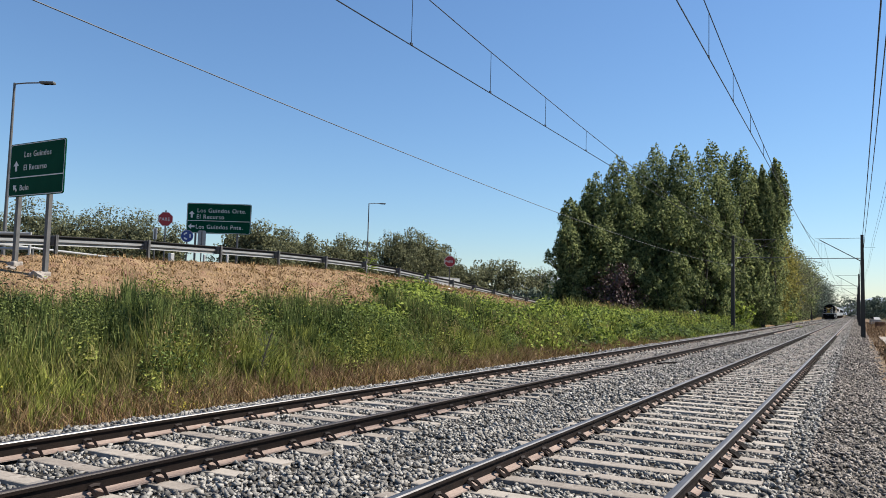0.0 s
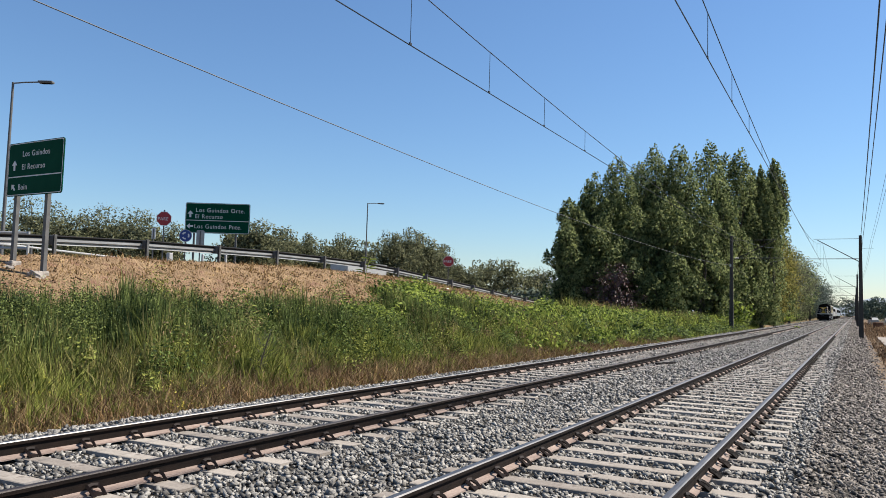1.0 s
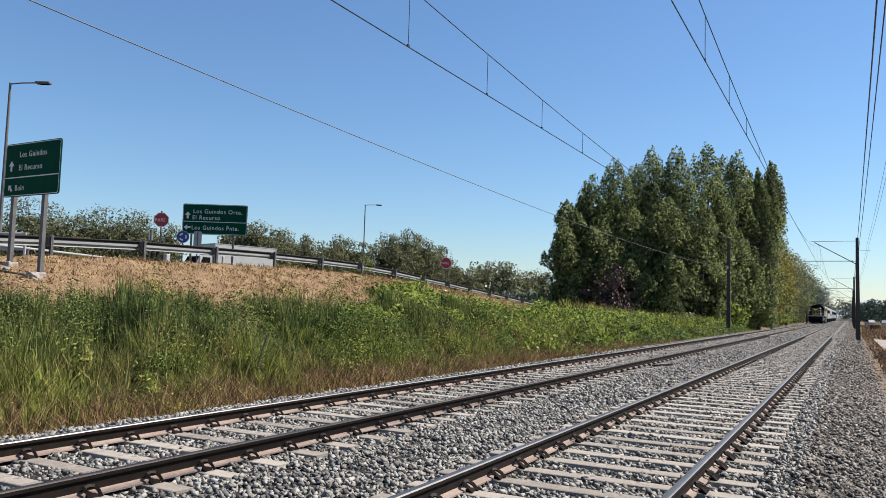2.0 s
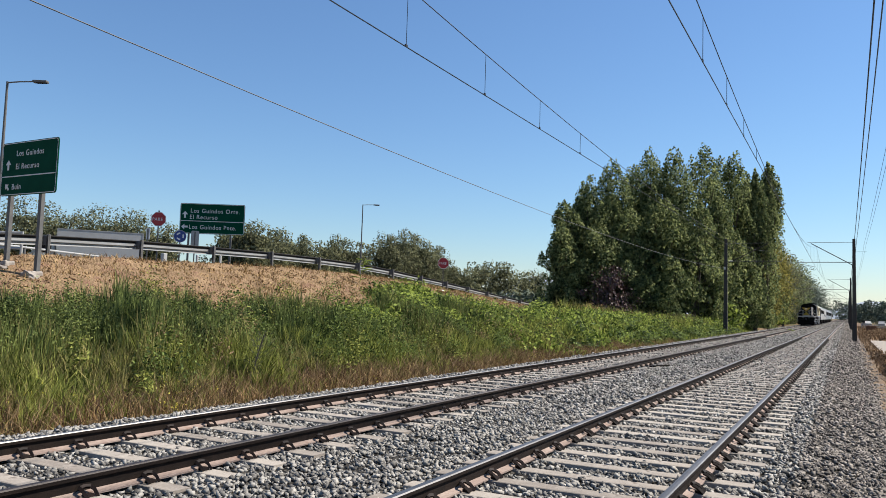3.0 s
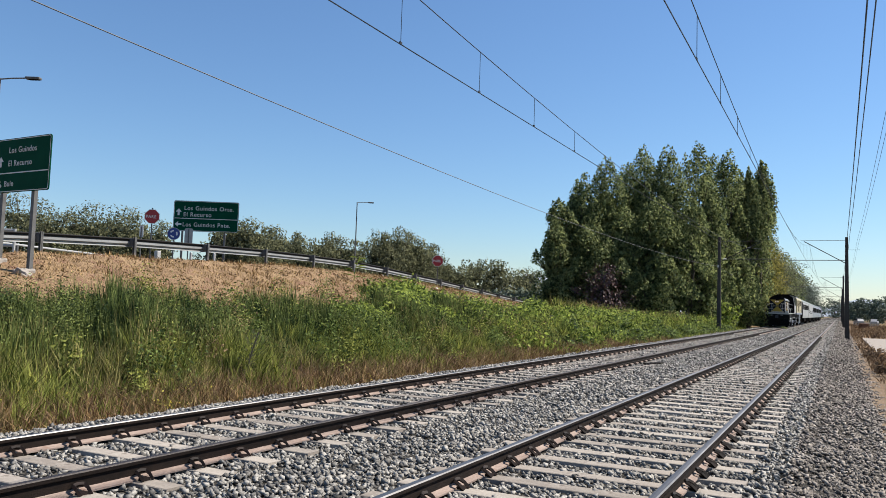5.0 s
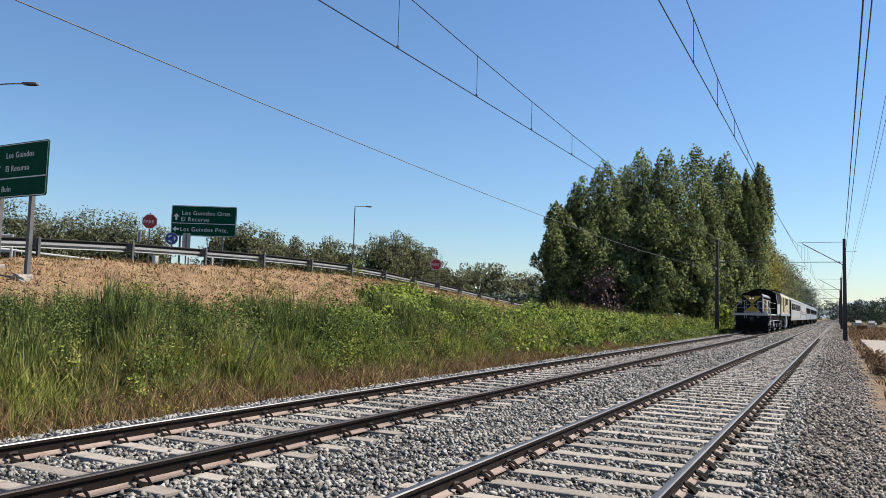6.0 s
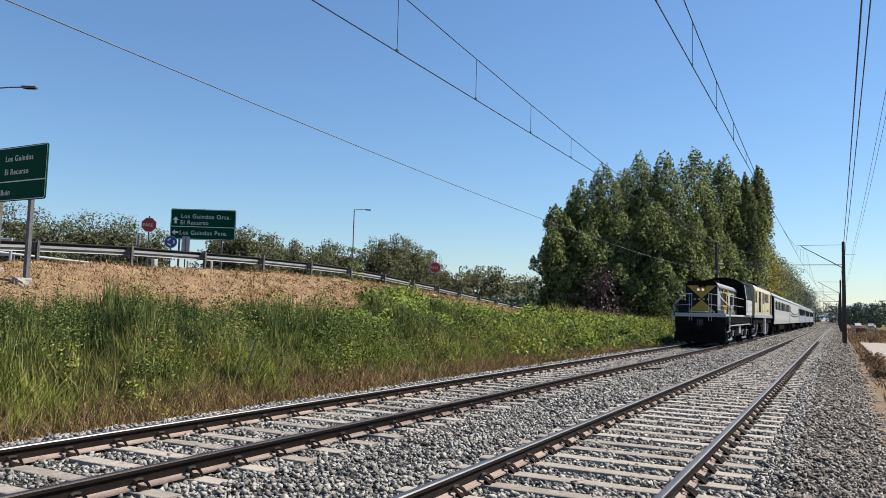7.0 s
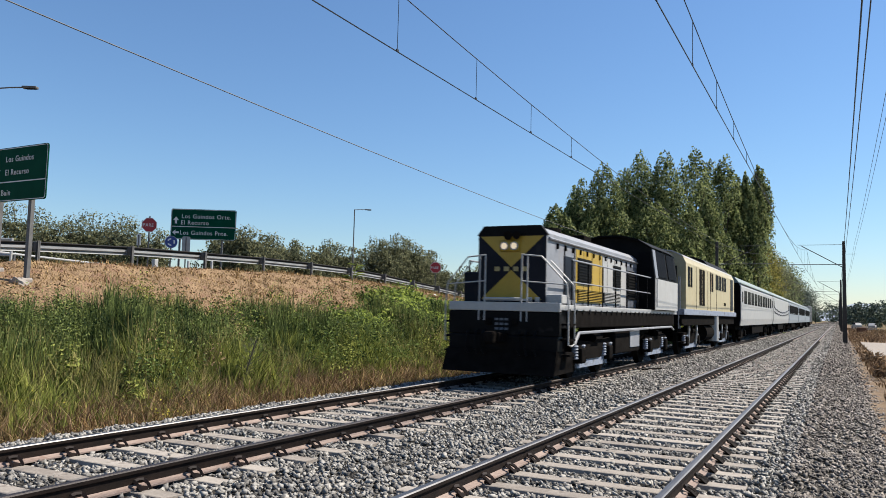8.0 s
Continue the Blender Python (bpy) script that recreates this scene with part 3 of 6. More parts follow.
def front_locomotive():
    v = vehicle("locomotive", 0.0, "black and silver diesel locomotive with a yellow cross on its nose", "locomotive")
    L, W, D = 12.8, 1.27, 1.62
    # platform, edge and end beams
    part("underframe", box(B(), -W + 0.08, W - 0.08, 0.12, L - 0.1, 1.12, 1.50, 0.02), "black", v)
    part("walkway", box(B(), -W, W, 0.02, L, 1.50, D, 0.012), "offwhite", v, "white walkway edge")
    for k in range(24):
        for x0 in (W, -W - 0.02):
            part("bolt", box(B(), x0, x0 + 0.02, 0.6 + k * 0.49, 0.66 + k * 0.49, 1.44, 1.53), "black", v)
    part("deck_plate", box(B(), -W + 0.05, W - 0.05, 0.08, L - 0.08, D, D + 0.012), "grime", v)
    part("front_beam", box(B(), -W, W, -0.03, 0.10, 1.46, D + 0.03, 0.015), "offwhite", v, "white front beam")
    part("buffer_plate", box(B(), -W, W, -0.02, 0.12, 0.95, 1.45, 0.02), "black", v)
    part("lower_beam", box(B(), -1.24, 1.24, -0.06, 0.3, 0.62, 0.95, 0.03), "black", v)
    bm = B()
    prism(bm, [(-1.25, 0.66), (1.25, 0.66), (1.27, 0.17), (-1.27, 0.17)], "y", -0.42, -0.36)
    for q in bm.verts:
        if q.co.z > 0.4:
            q.co.y += 0.32
        else:
            q.co.y += 0.10
    part("pilot", bm, "grime", v, "dark sloping snowplough pilot")
    for s in (-1, 1):
        part("pilot_wing", prism(B(), [(-0.30, 0.18), (0.9, 0.2), (0.9, 0.62), (-0.06, 0.66)], "x", s * 1.25 - 0.02, s * 1.25 + 0.02), "grime", v)
    cp = part("coupler", box(B(), -0.13, 0.13, -0.45, 0.1, 0.80, 1.02, 0.04), "grime", v)
    part("knuckle", box(B(), -0.17, 0.06, -0.62, -0.42, 0.78, 1.04, 0.05), "grime", cp)
    for x in (-0.75, -0.55, -0.4, 0.42, 0.58, 0.78):
        part("brake_hose", rods(B(), [(x, -0.05, 1.05), (x, -0.18, 0.95), (x, -0.2, 0.7), (x + 0.06, -0.2, 0.55)], 0.022, 6), "black", v)
    for x in (-0.3, 0.3):
        part("jumper_socket", box(B(), x - 0.06, x + 0.06, -0.07, -0.01, 1.16, 1.30, 0.015), "grime", v)
    plate = part("data_plate", box(B(), -0.2, 0.2, -0.035, -0.02, 1.02, 1.36), "black", v)
    for k in range(3):
        for j in range(3):
            part("text_bar", box(B(), -0.16 + 0.11 * j, -0.08 + 0.11 * j, -0.040, -0.035, 1.06 + 0.1 * k, 1.11 + 0.1 * k), "slate", plate, "grey plain bar")
    # hood
    h, n0, n1, top = 0.80, 0.45, 8.7, 3.18
    hood = part("hood", prism(B(), [(-h, D), (h, D), (h, top - 0.02), (h - 0.16, top + 0.12), (-h + 0.16, top + 0.12), (-h, top - 0.02)], "y", n0, n1), "silver", v, "silver engine hood")
    part("nose_plate", prism(B(), [(-h + 0.005, D + 0.01), (h - 0.005, D + 0.01), (h - 0.005, top - 0.02), (h - 0.16, top + 0.11), (-h + 0.16, top + 0.11), (-h + 0.005, top - 0.02)], "y", n0 - 0.012, n0), "navy", hood, "dark blue-black nose plate")
    part("roof_edge", prism(B(), [(-h - 0.03, top - 0.06), (h + 0.03, top - 0.06), (h - 0.13, top + 0.15), (-h + 0.13, top + 0.15)], "y", n0 - 0.03, n0 + 0.10), "black", hood)
    part("roof_plate", prism(B(), [(-h + 0.13, top + 0.121), (h - 0.13, top + 0.121), (h - 0.3, top + 0.17), (-h + 0.3, top + 0.17)], "y", n0 + 0.12, n1), "black", hood)
    y = n0 - 0.012
    part("yellow_wedge", prism(B(), [(-h + 0.06, top - 0.08), (0.0, 2.42), (h - 0.06, top - 0.08)], "y", y - 0.008, y), "yellow", hood, "yellow wedge of the nose cross")
    part("yellow_wedge", prism(B(), [(-h + 0.10, D + 0.1), (h - 0.10, D + 0.1), (0.0, 2.36)], "y", y - 0.008, y), "yellow", hood, "yellow wedge of the nose cross")
    for x in (-0.33, -0.11, 0.11, 0.33):
        part("number_bar", box(B(), x - 0.06, x + 0.06, y - 0.018, y - 0.009, 2.33, 2.43), "dial", hood, "tan plain bar")
    hl = part("headlight", box(B(), -0.27, 0.20, y - 0.06, y, 2.76, 3.0, 0.04), "yellow", hood, "lit twin headlight")
    for x in (-0.15, 0.08):
        part("rim", rod(B(), (x, y - 0.08, 2.88), (x, y - 0.05, 2.88), 0.095, None, 18), "silver", hl)
    for x in (-0.15, 0.08):
        lens = part("lens", rod(B(), (x, y - 0.088, 2.88), (x, y - 0.07, 2.88), 0.07, None, 18), "lamp", hl, "glowing warm lens")
    part("bell", rod(B(), (-0.04, y - 0.02, 3.12), (-0.04, y - 0.13, 3.10), 0.06, 0.10, 14), "grime", hood)
    part("bell", rod(B(), (0.16, y - 0.02, 3.12), (0.16, y - 0.13, 3.10), 0.05, 0.085, 14), "grime", hood)
    part("toolbox", box(B(), 0.55, 1.15, n0 + 0.02, n0 + 0.55, D + 0.01, D + 0.22, 0.03), "offwhite", v)
    part("sand_box", box(B(), -1.2, -0.82, n0 + 0.1, n0 + 0.7, D + 0.01, D + 0.7, 0.03), "navy", v)
    for x in (0.45, 0.62):
        part("marker_block", box(B(), x - 0.05, x + 0.05, y - 0.03, y, D + 0.05, D + 0.15, 0.01), "offwhite", hood)
    part("step_plate", box(B(), -0.55, 0.45, n0 - 0.25, n0 - 0.03, D + 0.06, D + 0.11), "offwhite", v)
    # hood sides: doors, colour panels, vents, grab irons
    for s in (-1, 1):
        x = s * h
        for y0, y1, z0, z1, mat in ((1.6, 2.4, D + 0.15, 2.75, "navy"), (2.5, 4.75, D + 0.08, 2.98, "yellow"), (4.8, 7.3, D + 0.08, 2.95, "offwhite"), (7.42, 8.66, D + 0.05, 2.9, "slate")):
            part("side_panel", box(B(), min(x, x + s * 0.014), max(x, x + s * 0.014), y0, y1, z0, z1, 0.004), mat, hood, {"yellow": "yellow side panel", "navy": "dark side door", "offwhite": "off-white side panel", "slate": "slate-grey side panel"}[mat])
        for y0, y1, z0, z1, n in ((2.6, 3.75, 2.15, 2.78, 9), (2.6, 4.7, D + 0.12, 2.02, 7), (4.9, 6.6, D + 0.12, 2.02, 7), (5.85, 6.65, 2.15, 2.8, 9), (7.5, 8.5, 1.9, 2.75, 10)):
            louvre(hood, x + s * 0.016, y0, y1, z0, z1, n, "yellow" if y0 == 2.6 and z1 < 2.1 else "offwhite" if z1 < 2.1 else "black", s)
        for k in range(13):
            y0 = 1.1 + k * 0.56
            part("latch", box(B(), min(x, x + s * 0.05), max(x, x + s * 0.05), y0, y0 + 0.04, 2.86, 2.98), "grime", hood)
        for k in range(9):
            y0 = 1.65 + k * 0.72
            part("door_seam", box(B(), min(x, x + s * 0.018), max(x, x + s * 0.018), y0, y0 + 0.02, D + 0.04, 3.0), "grime", hood)
        part("eave_pipe", rod(B(), (x + s * 0.03, n0 + 0.1, 3.05), (x + s * 0.03, n1, 3.05), 0.03, None, 8), "silver", hood)
        # walkway handrails
        xr = s * (W - 0.04)
        rail_pipe(v, [(xr, 0.9, D + 0.98), (xr, n1, D + 0.98)], 0.02, "silver")
        rail_pipe(v, [(xr, 0.9, D + 0.5), (xr, n1, D + 0.5)], 0.016, "silver")
        for k in range(7):
            rail_pipe(v, [(xr, 0.9 + k * 1.22, D), (xr, 0.9 + k * 1.22, D + 0.98)], 0.018, "black", "stanchion")
        # corner steps and end rails
        for k in range(3):
            part("step", box(B(), min(s * 1.02, s * 1.45), max(s * 1.02, s * 1.45), 0.15, 0.5, 0.55 + 0.32 * k, 0.59 + 0.32 * k), "grime", v)
        rail_pipe(v, [(s * 1.42, 0.12, 0.78), (s * 1.42, 0.10, 1.6), (s * 1.38, 0.10, 2.05), (s * 0.85, 0.02, 2.62), (s * 0.42, 0.0, 2.66), (s * 0.42, -0.02, 1.25)], 0.017, "offwhite")
        rail_pipe(v, [(s * 1.42, 0.52, 0.78), (s * 1.42, 0.52, 1.6), (s * 1.38, 0.5, 2.05), (s * 0.92, 0.4, 2.55)], 0.017, "offwhite")
        rail_pipe(v, [(s * 0.42, 0.0, 2.1), (s * 1.38, 0.1, 2.03)], 0.014, "offwhite")
        rail_pipe(v, [(s * 0.55, 0.0, 2.66), (s * 0.55, -0.02, 1.25)], 0.016, "offwhite")
        rail_pipe(v, [(s * 1.42, 0.12, 0.80), (s * 1.42, 0.32, 0.76), (s * 1.42, 0.52, 0.80)], 0.016, "offwhite")
        # sill, air tanks and pipes
        part("side_sill", box(B(), min(s * 1.16, s * 1.26), max(s * 1.16, s * 1.26), 0.7, L - 0.5, 1.14, 1.48, 0.01), "grime", v)
        rail_pipe(v, [(s * 1.30, 0.9, 0.78), (s * 1.30, 1.2, 1.02), (s * 1.30, 11.6, 1.08), (s * 1.30, 12.0, 0.98)], 0.035, "silver", "air_pipe", "grey air pipe along the sill")
        part("battery_box", box(B(), min(s * 0.75, s * 1.2), max(s * 0.75, s * 1.2), 4.7, 7.4, 0.42, 1.12, 0.04), "grime", v)
        part("battery_cover", box(B(), min(s * 1.2, s * 1.22), max(s * 1.2, s * 1.22), 6.2, 7.3, 0.55, 1.02, 0.01), "silver", v)
    rail_pipe(v, [(-0.42, -0.01, 1.72), (0.42, -0.01, 1.72)], 0.03, "offwhite")
    # cab
    c0, c1, w, z1 = 8.7, 12.4, 1.36, 3.50
    cab = part("cab", prism(B(), [(-w, D), (w, D), (w, z1 - 0.9), (w - 0.12, z1), (w - 0.5, z1 + 0.26), (0.35, z1 + 0.38), (-0.35, z1 + 0.38), (-w + 0.5, z1 + 0.26), (-w + 0.12, z1), (-w, z1 - 0.9)], "y", c0, c1), "black", v, "black cab with off-white sides")
    part("cab_roof", prism(B(), [(-w + 0.06, z1 + 0.02), (-w + 0.5, z1 + 0.29), (-0.35, z1 + 0.42), (0.35, z1 + 0.42), (w - 0.5, z1 + 0.29), (w - 0.06, z1 + 0.02), (w - 0.5, z1 + 0.25), (0.35, z1 + 0.37), (-0.35, z1 + 0.37), (-w + 0.5, z1 + 0.25)], "y", c0 - 0.15, c1 + 0.1), "black", cab)
    for s in (-1, 1):
        x0, x1 = sorted((s * w, s * (w + 0.014)))
        part("cab_side", box(B(), x0, x1, c0 + 0.02, c1 - 0.02, D + 0.01, z1 - 0.92), "offwhite", cab, "off-white lower cab side")
        bm = prism(B(), [(w + 0.005, z1 - 0.85), (w + 0.02, z1 - 0.85), (w - 0.095, z1 - 0.04), (w - 0.11, z1 - 0.04)], "y", c0 + 0.5, c0 + 1.85)
        bm2 = prism(B(), [(w + 0.005, z1 - 0.85), (w + 0.02, z1 - 0.85), (w - 0.095, z1 - 0.04), (w - 0.11, z1 - 0.04)], "y", c0 + 2.1, c0 + 3.4)
        pil = prism(B(), [(w + 0.003, z1 - 0.9), (w + 0.025, z1 - 0.9), (w - 0.09, z1 - 0.01), (w - 0.115, z1 - 0.01)], "y", c0 + 0.05, c0 + 0.42)
        for b2 in (bm, bm2, pil):
            if s < 0:
                for q in b2.verts:
                    q.co.x *= -1
                bmesh.ops.recalc_face_normals(b2, faces=b2.faces)
        part("cab_window", bm, "glass", cab, "dark cab side window")
        part("cab_window", bm2, "glass", cab, "dark cab side window")
        part("cab_pillar", pil, "silver", cab)
        part("front_window", box(B(), min(s * 0.86, s * 1.22), max(s * 0.86, s * 1.22), c0 - 0.012, c0, z1 - 0.72, z1 - 0.1, 0.004), "glass", cab, "dark cab front window")
        rail_pipe(cab, [(s * (w + 0.05), c0 + 0.1, D + 0.1), (s * (w + 0.05), c0 + 0.1, z1 - 0.9)], 0.016, "silver")
    part("exhaust_stack", box(B(), -0.18, 0.18, 5.2, 5.9, top + 0.16, top + 0.42, 0.04), "grime", hood)
    part("roof_fan", rod(B(), (0, 2.2, top + 0.16), (0, 2.2, top + 0.26), 0.5, None, 20), "grime", hood)
    bogie(v, 2.9, 2.3, "bogie")
    bogie(v, 9.9, 2.3, "bogie")
    return v


def second_locomotive():
    v = vehicle("locomotive", 13.4, "cream-yellow box-bodied diesel locomotive coupled behind the front one", "locomotive")
    L, W = 15.8, 1.42
    part("underframe", box(B(), -W + 0.1, W - 0.1, 0.1, L - 0.1, 1.1, 1.52, 0.02), "grime", v)
    part("sill", box(B(), -W - 0.01, W + 0.01, 0, L, 1.50, 1.72, 0.015), "bogie", v, "blue-grey sill stripe")
    out = [(-W, 1.72), (W, 1.72), (W, 3.42), (W - 0.12, 3.66), (W - 0.5, 3.82), (0.4, 3.87), (-0.4, 3.87), (-W + 0.5, 3.82), (-W + 0.12, 3.66), (-W, 3.42)]
    body = part("body", prism(B(), out, "y", 0.35, L - 0.9), "cream", v, "cream-yellow car body")
    roof = [(W - 0.10, 3.64), (W - 0.5, 3.825), (0.4, 3.88), (-0.4, 3.88), (-W + 0.5, 3.825), (-W + 0.10, 3.64), (-W + 0.13, 3.70), (-W + 0.5, 3.87), (-0.4, 3.93), (0.4, 3.93), (W - 0.5, 3.87), (W - 0.13, 3.70)]
    part("roof", prism(B(), roof[:6] + roof[6:], "y", 0.3, 7.2), "offwhite", body, "pale roof panel")
    part("dark_roof", prism(B(), [(1.15, 3.70), (0.8, 4.08), (0.35, 4.24), (-0.35, 4.24), (-0.8, 4.08), (-1.15, 3.70)], "y", 8.4, L - 0.1), "black", body, "black roof hatches")
    part("roof", prism(B(), roof[:6] + roof[6:], "y", 7.2, L - 0.9), "offwhite", body)
    part("rear_hood", prism(B(), [(-1.2, 1.72), (1.2, 1.72), (1.2, 3.5), (0.7, 4.0), (-0.7, 4.0), (-1.2, 3.5)], "y", L - 0.9, L - 0.1), "black", body)
    part("end_door", box(B(), -0.35, 0.35, 0.335, 0.35, 1.8, 3.5), "navy", body)
    for s in (-0.85, 0.85):
        part("end_window", box(B(), s - 0.25, s + 0.25, 0.338, 0.35, 2.7, 3.3), "glass", body)
    for s in (-1, 1):
        def panel(name, y0, y1, z0, z1, mat, t=0.012, label=""):
            x0, x1 = sorted((s * W, s * (W + t)))
            return part(name, box(B(), x0, x1, y0, y1, z0, z1), mat, body, label)
        for y0 in (0.75, 1.3):
            panel("side_window", y0, y0 + 0.4, 2.55, 3.3, "glass", 0.012, "narrow dark side window")
        for y0 in (3.4, 4.15):
            panel("grille", y0, y0 + 0.6, 1.9, 3.36, "grime", 0.012, "tall dark side grille")
        for y0 in (6.3, 6.85):
            panel("side_window", y0, y0 + 0.35, 2.55, 3.36, "grime")
        panel("window_strip", 8.0, 11.6, 2.7, 3.36, "glass", 0.012, "dark side window strip")
        for k in range(3):
            panel("mullion", 8.85 + 0.9 * k, 8.97 + 0.9 * k, 2.7, 3.36, "cream", 0.02)
        for y0 in (2.6, 5.6, 6.4, 8.2, 13.2):
            panel("seam", y0, y0 + 0.05, 1.75, 3.4, "grime", 0.008)
        panel("number_bar", 10.8, 11.5, 2.0, 2.14, "grime", 0.01, "dark plain bar")
        panel("door", 13.4, 14.3, 1.8, 3.4, "navy")
        for k, yy in enumerate((-0.15, 0.15)):
            rail_pipe(v, [(s * 1.25, yy, 1.0), (s * 1.25, yy, 2.9)], 0.02, "silver")
        for k in range(3):
            part("step", box(B(), min(s * 1.0, s * 1.4), max(s * 1.0, s * 1.4), 0.0, 0.4, 0.5 + 0.32 * k, 0.54 + 0.32 * k), "grime", v)
        part("fuel_tank", rod(B(), (s * 0.95, 6.2, 0.75), (s * 0.95, 9.2, 0.75), 0.36, None, 18), "grime", v)
        part("air_tank", rod(B(), (s * 1.2, 8.6, 0.35), (s * 1.2, 8.6, 1.48), 0.26, None, 14), "offwhite", v, "pale upright tank")
        for yy in (2.2, 4.0, 11.6, 13.4):
            part("sand_pipe", rods(B(), [(s * 1.2, yy, 1.4), (s * 1.22, yy, 0.9), (s * 1.16, yy + 0.1, 0.35)], 0.05, 6), "offwhite", v)
    rail_pipe(v, [(-1.25, 0.1, 2.6), (1.25, 0.1, 2.6)], 0.02, "silver")
    rail_pipe(v, [(-1.25, 0.1, 2.15), (1.25, 0.1, 2.15)], 0.02, "silver")
    bogie(v, 3.1, 2.6, "bogie")
    bogie(v, 12.6, 2.6, "bogie")
    part("coupler", box(B(), -0.13, 0.13, -0.7, 0.1, 0.8, 1.02, 0.04), "grime", v)
    return v


def coach(back, length, side, roof, label, windows, waves=False, skirt=0.95):
    v = vehicle("passenger_coach", back, label, "coach", "coaches of the train")
    W, L = 1.44, length - 0.35
    out = [(-W + 0.05, 1.0), (W - 0.05, 1.0), (W, 1.4), (W, 3.25), (W - 0.1, 3.45), (-W + 0.1, 3.45), (-W, 3.25), (-W, 1.4)]
    body = part("body", prism(B(), out, "y", 0.25, L), side, v)
    rf = [(W - 0.095, 3.451), (W - 0.35, 3.78), (W - 0.85, 3.96), (0, 4.02), (-W + 0.85, 3.96), (-W + 0.35, 3.78), (-W + 0.095, 3.451)]
    r = part("roof", prism(B(), rf, "y", 0.25, L), roof, v, "ribbed pale green-grey roof")
    for k in range(9):
        u = (k - 4) / 4 * 0.85
        z = 3.45 + 0.58 * (1 - abs(u) ** 2.6)
        part("roof_rib", rod(B(), (u * 1.3, 0.3, z), (u * 1.3, L - 0.05, z), 0.02, None, 5), roof, r)
    part("gutter", box(B(), -W - 0.02, W + 0.02, 0.25, L, 3.40, 3.46), roof, v)
    part("end_wall", prism(B(), [(a * 0.97, b) for a, b in out], "y", 0.19, 0.25), "grime", v, "dark coach end")
    part("gangway", box(B(), -0.5, 0.5, -0.35, 0.2, 1.2, 3.3, 0.05), "black", v)
    for s in (-1, 1):
        x0, x1 = sorted((s * (W - 0.002), s * (W + 0.012)))
        for k in range(windows):
            w = (L - 3.2) / windows
            y0 = 1.7 + k * w
            win = part("window", box(B(), x0, x1, y0 + (0.12 if windows > 8 else 0.03) * w, y0 + (0.88 if windows > 8 else 0.97) * w, 2.28 if windows > 8 else 2.05, 3.06, 0.004), "glass", body, "dark tinted coach window")
        for y0 in (0.6, L - 1.2):
            part("door", box(B(), x0, x1, y0, y0 + 0.75, 1.3, 3.2, 0.004), side, body)
            part("door_window", box(B(), min(x0, x0 + s * 0.02), max(x1, x1 + s * 0.02), y0 + 0.18, y0 + 0.56, 2.35, 2.95), "glass", body)
        if waves:
            for z, a in ((2.45, 0.85), (2.05, 0.6)):
                pts = [(s * (W + 0.008), 1.0 + i * (L - 2.0) / 24, z - a * (1 - ((i - 12) / 12) ** 2) * 0.45 + 0.05 * math.sin(i * 1.9)) for i in range(25)]
                part("wave_stripe", rods(B(), pts, 0.04, 5), "navy", body, "dark wavy stripe along the side")
        else:
            part("belt_rail", box(B(), x0, x1, 0.3, L, 2.14, 2.17), side, body)
        part("skirt_box", box(B(), min(s * 0.7, s * 1.3), max(s * 0.7, s * 1.3), 8.0, L - 8.0, 0.42, 1.0, 0.04), "grime", v)
    part("underframe", box(B(), -1.1, 1.1, 0.3, L, 0.78, 1.02), "grime", v)
    bogie(v, 3.4, 2.5, "grime", 1.05)
    bogie(v, L - 3.2, 2.5, "grime", 1.05)
    return v


front_locomotive()
second_locomotive()
coach(31.2, 24.6, "white", "roofgreen", "white passenger coach with a row of dark windows", 10)
coach(55.8, 24.0, "white", "roofgreen", "white windowless coach with dark wavy stripes", 0, True)
coach(79.8, 24.0, "coachgrey", "roofgreen", "blue-grey passenger coach with long dark windows", 7)
coach(103.8, 24.0, "coachgrey", "roofgreen", "blue-grey passenger coach with long dark windows", 7)
coach(127.8, 24.0, "coachgrey", "roofgreen", "blue-grey passenger coach with long dark windows", 7)


def generator_car(back):
    v = vehicle("box_wagon", back, "tall white box wagon at the end of the train", "wagon")
    b = part("body", box(B(), -1.45, 1.45, 0.3, 13, 1.05, 4.15, 0.05), "white", v)
    for k in range(10):
        for s in (-1, 1):
            part("side_post", box(B(), s * 1.45 - 0.03, s * 1.45 + 0.03, 0.6 + 1.3 * k, 0.7 + 1.3 * k, 1.1, 4.05), "white", b)
    part("underframe", box(B(), -1.1, 1.1, 0.1, 13.2, 0.75, 1.05), "grime", v)
    bogie(v, 2.2, 1.9, "grime", 1.05)
    bogie(v, 11.0, 1.9, "grime", 1.05)
    return v


generator_car(152.0)

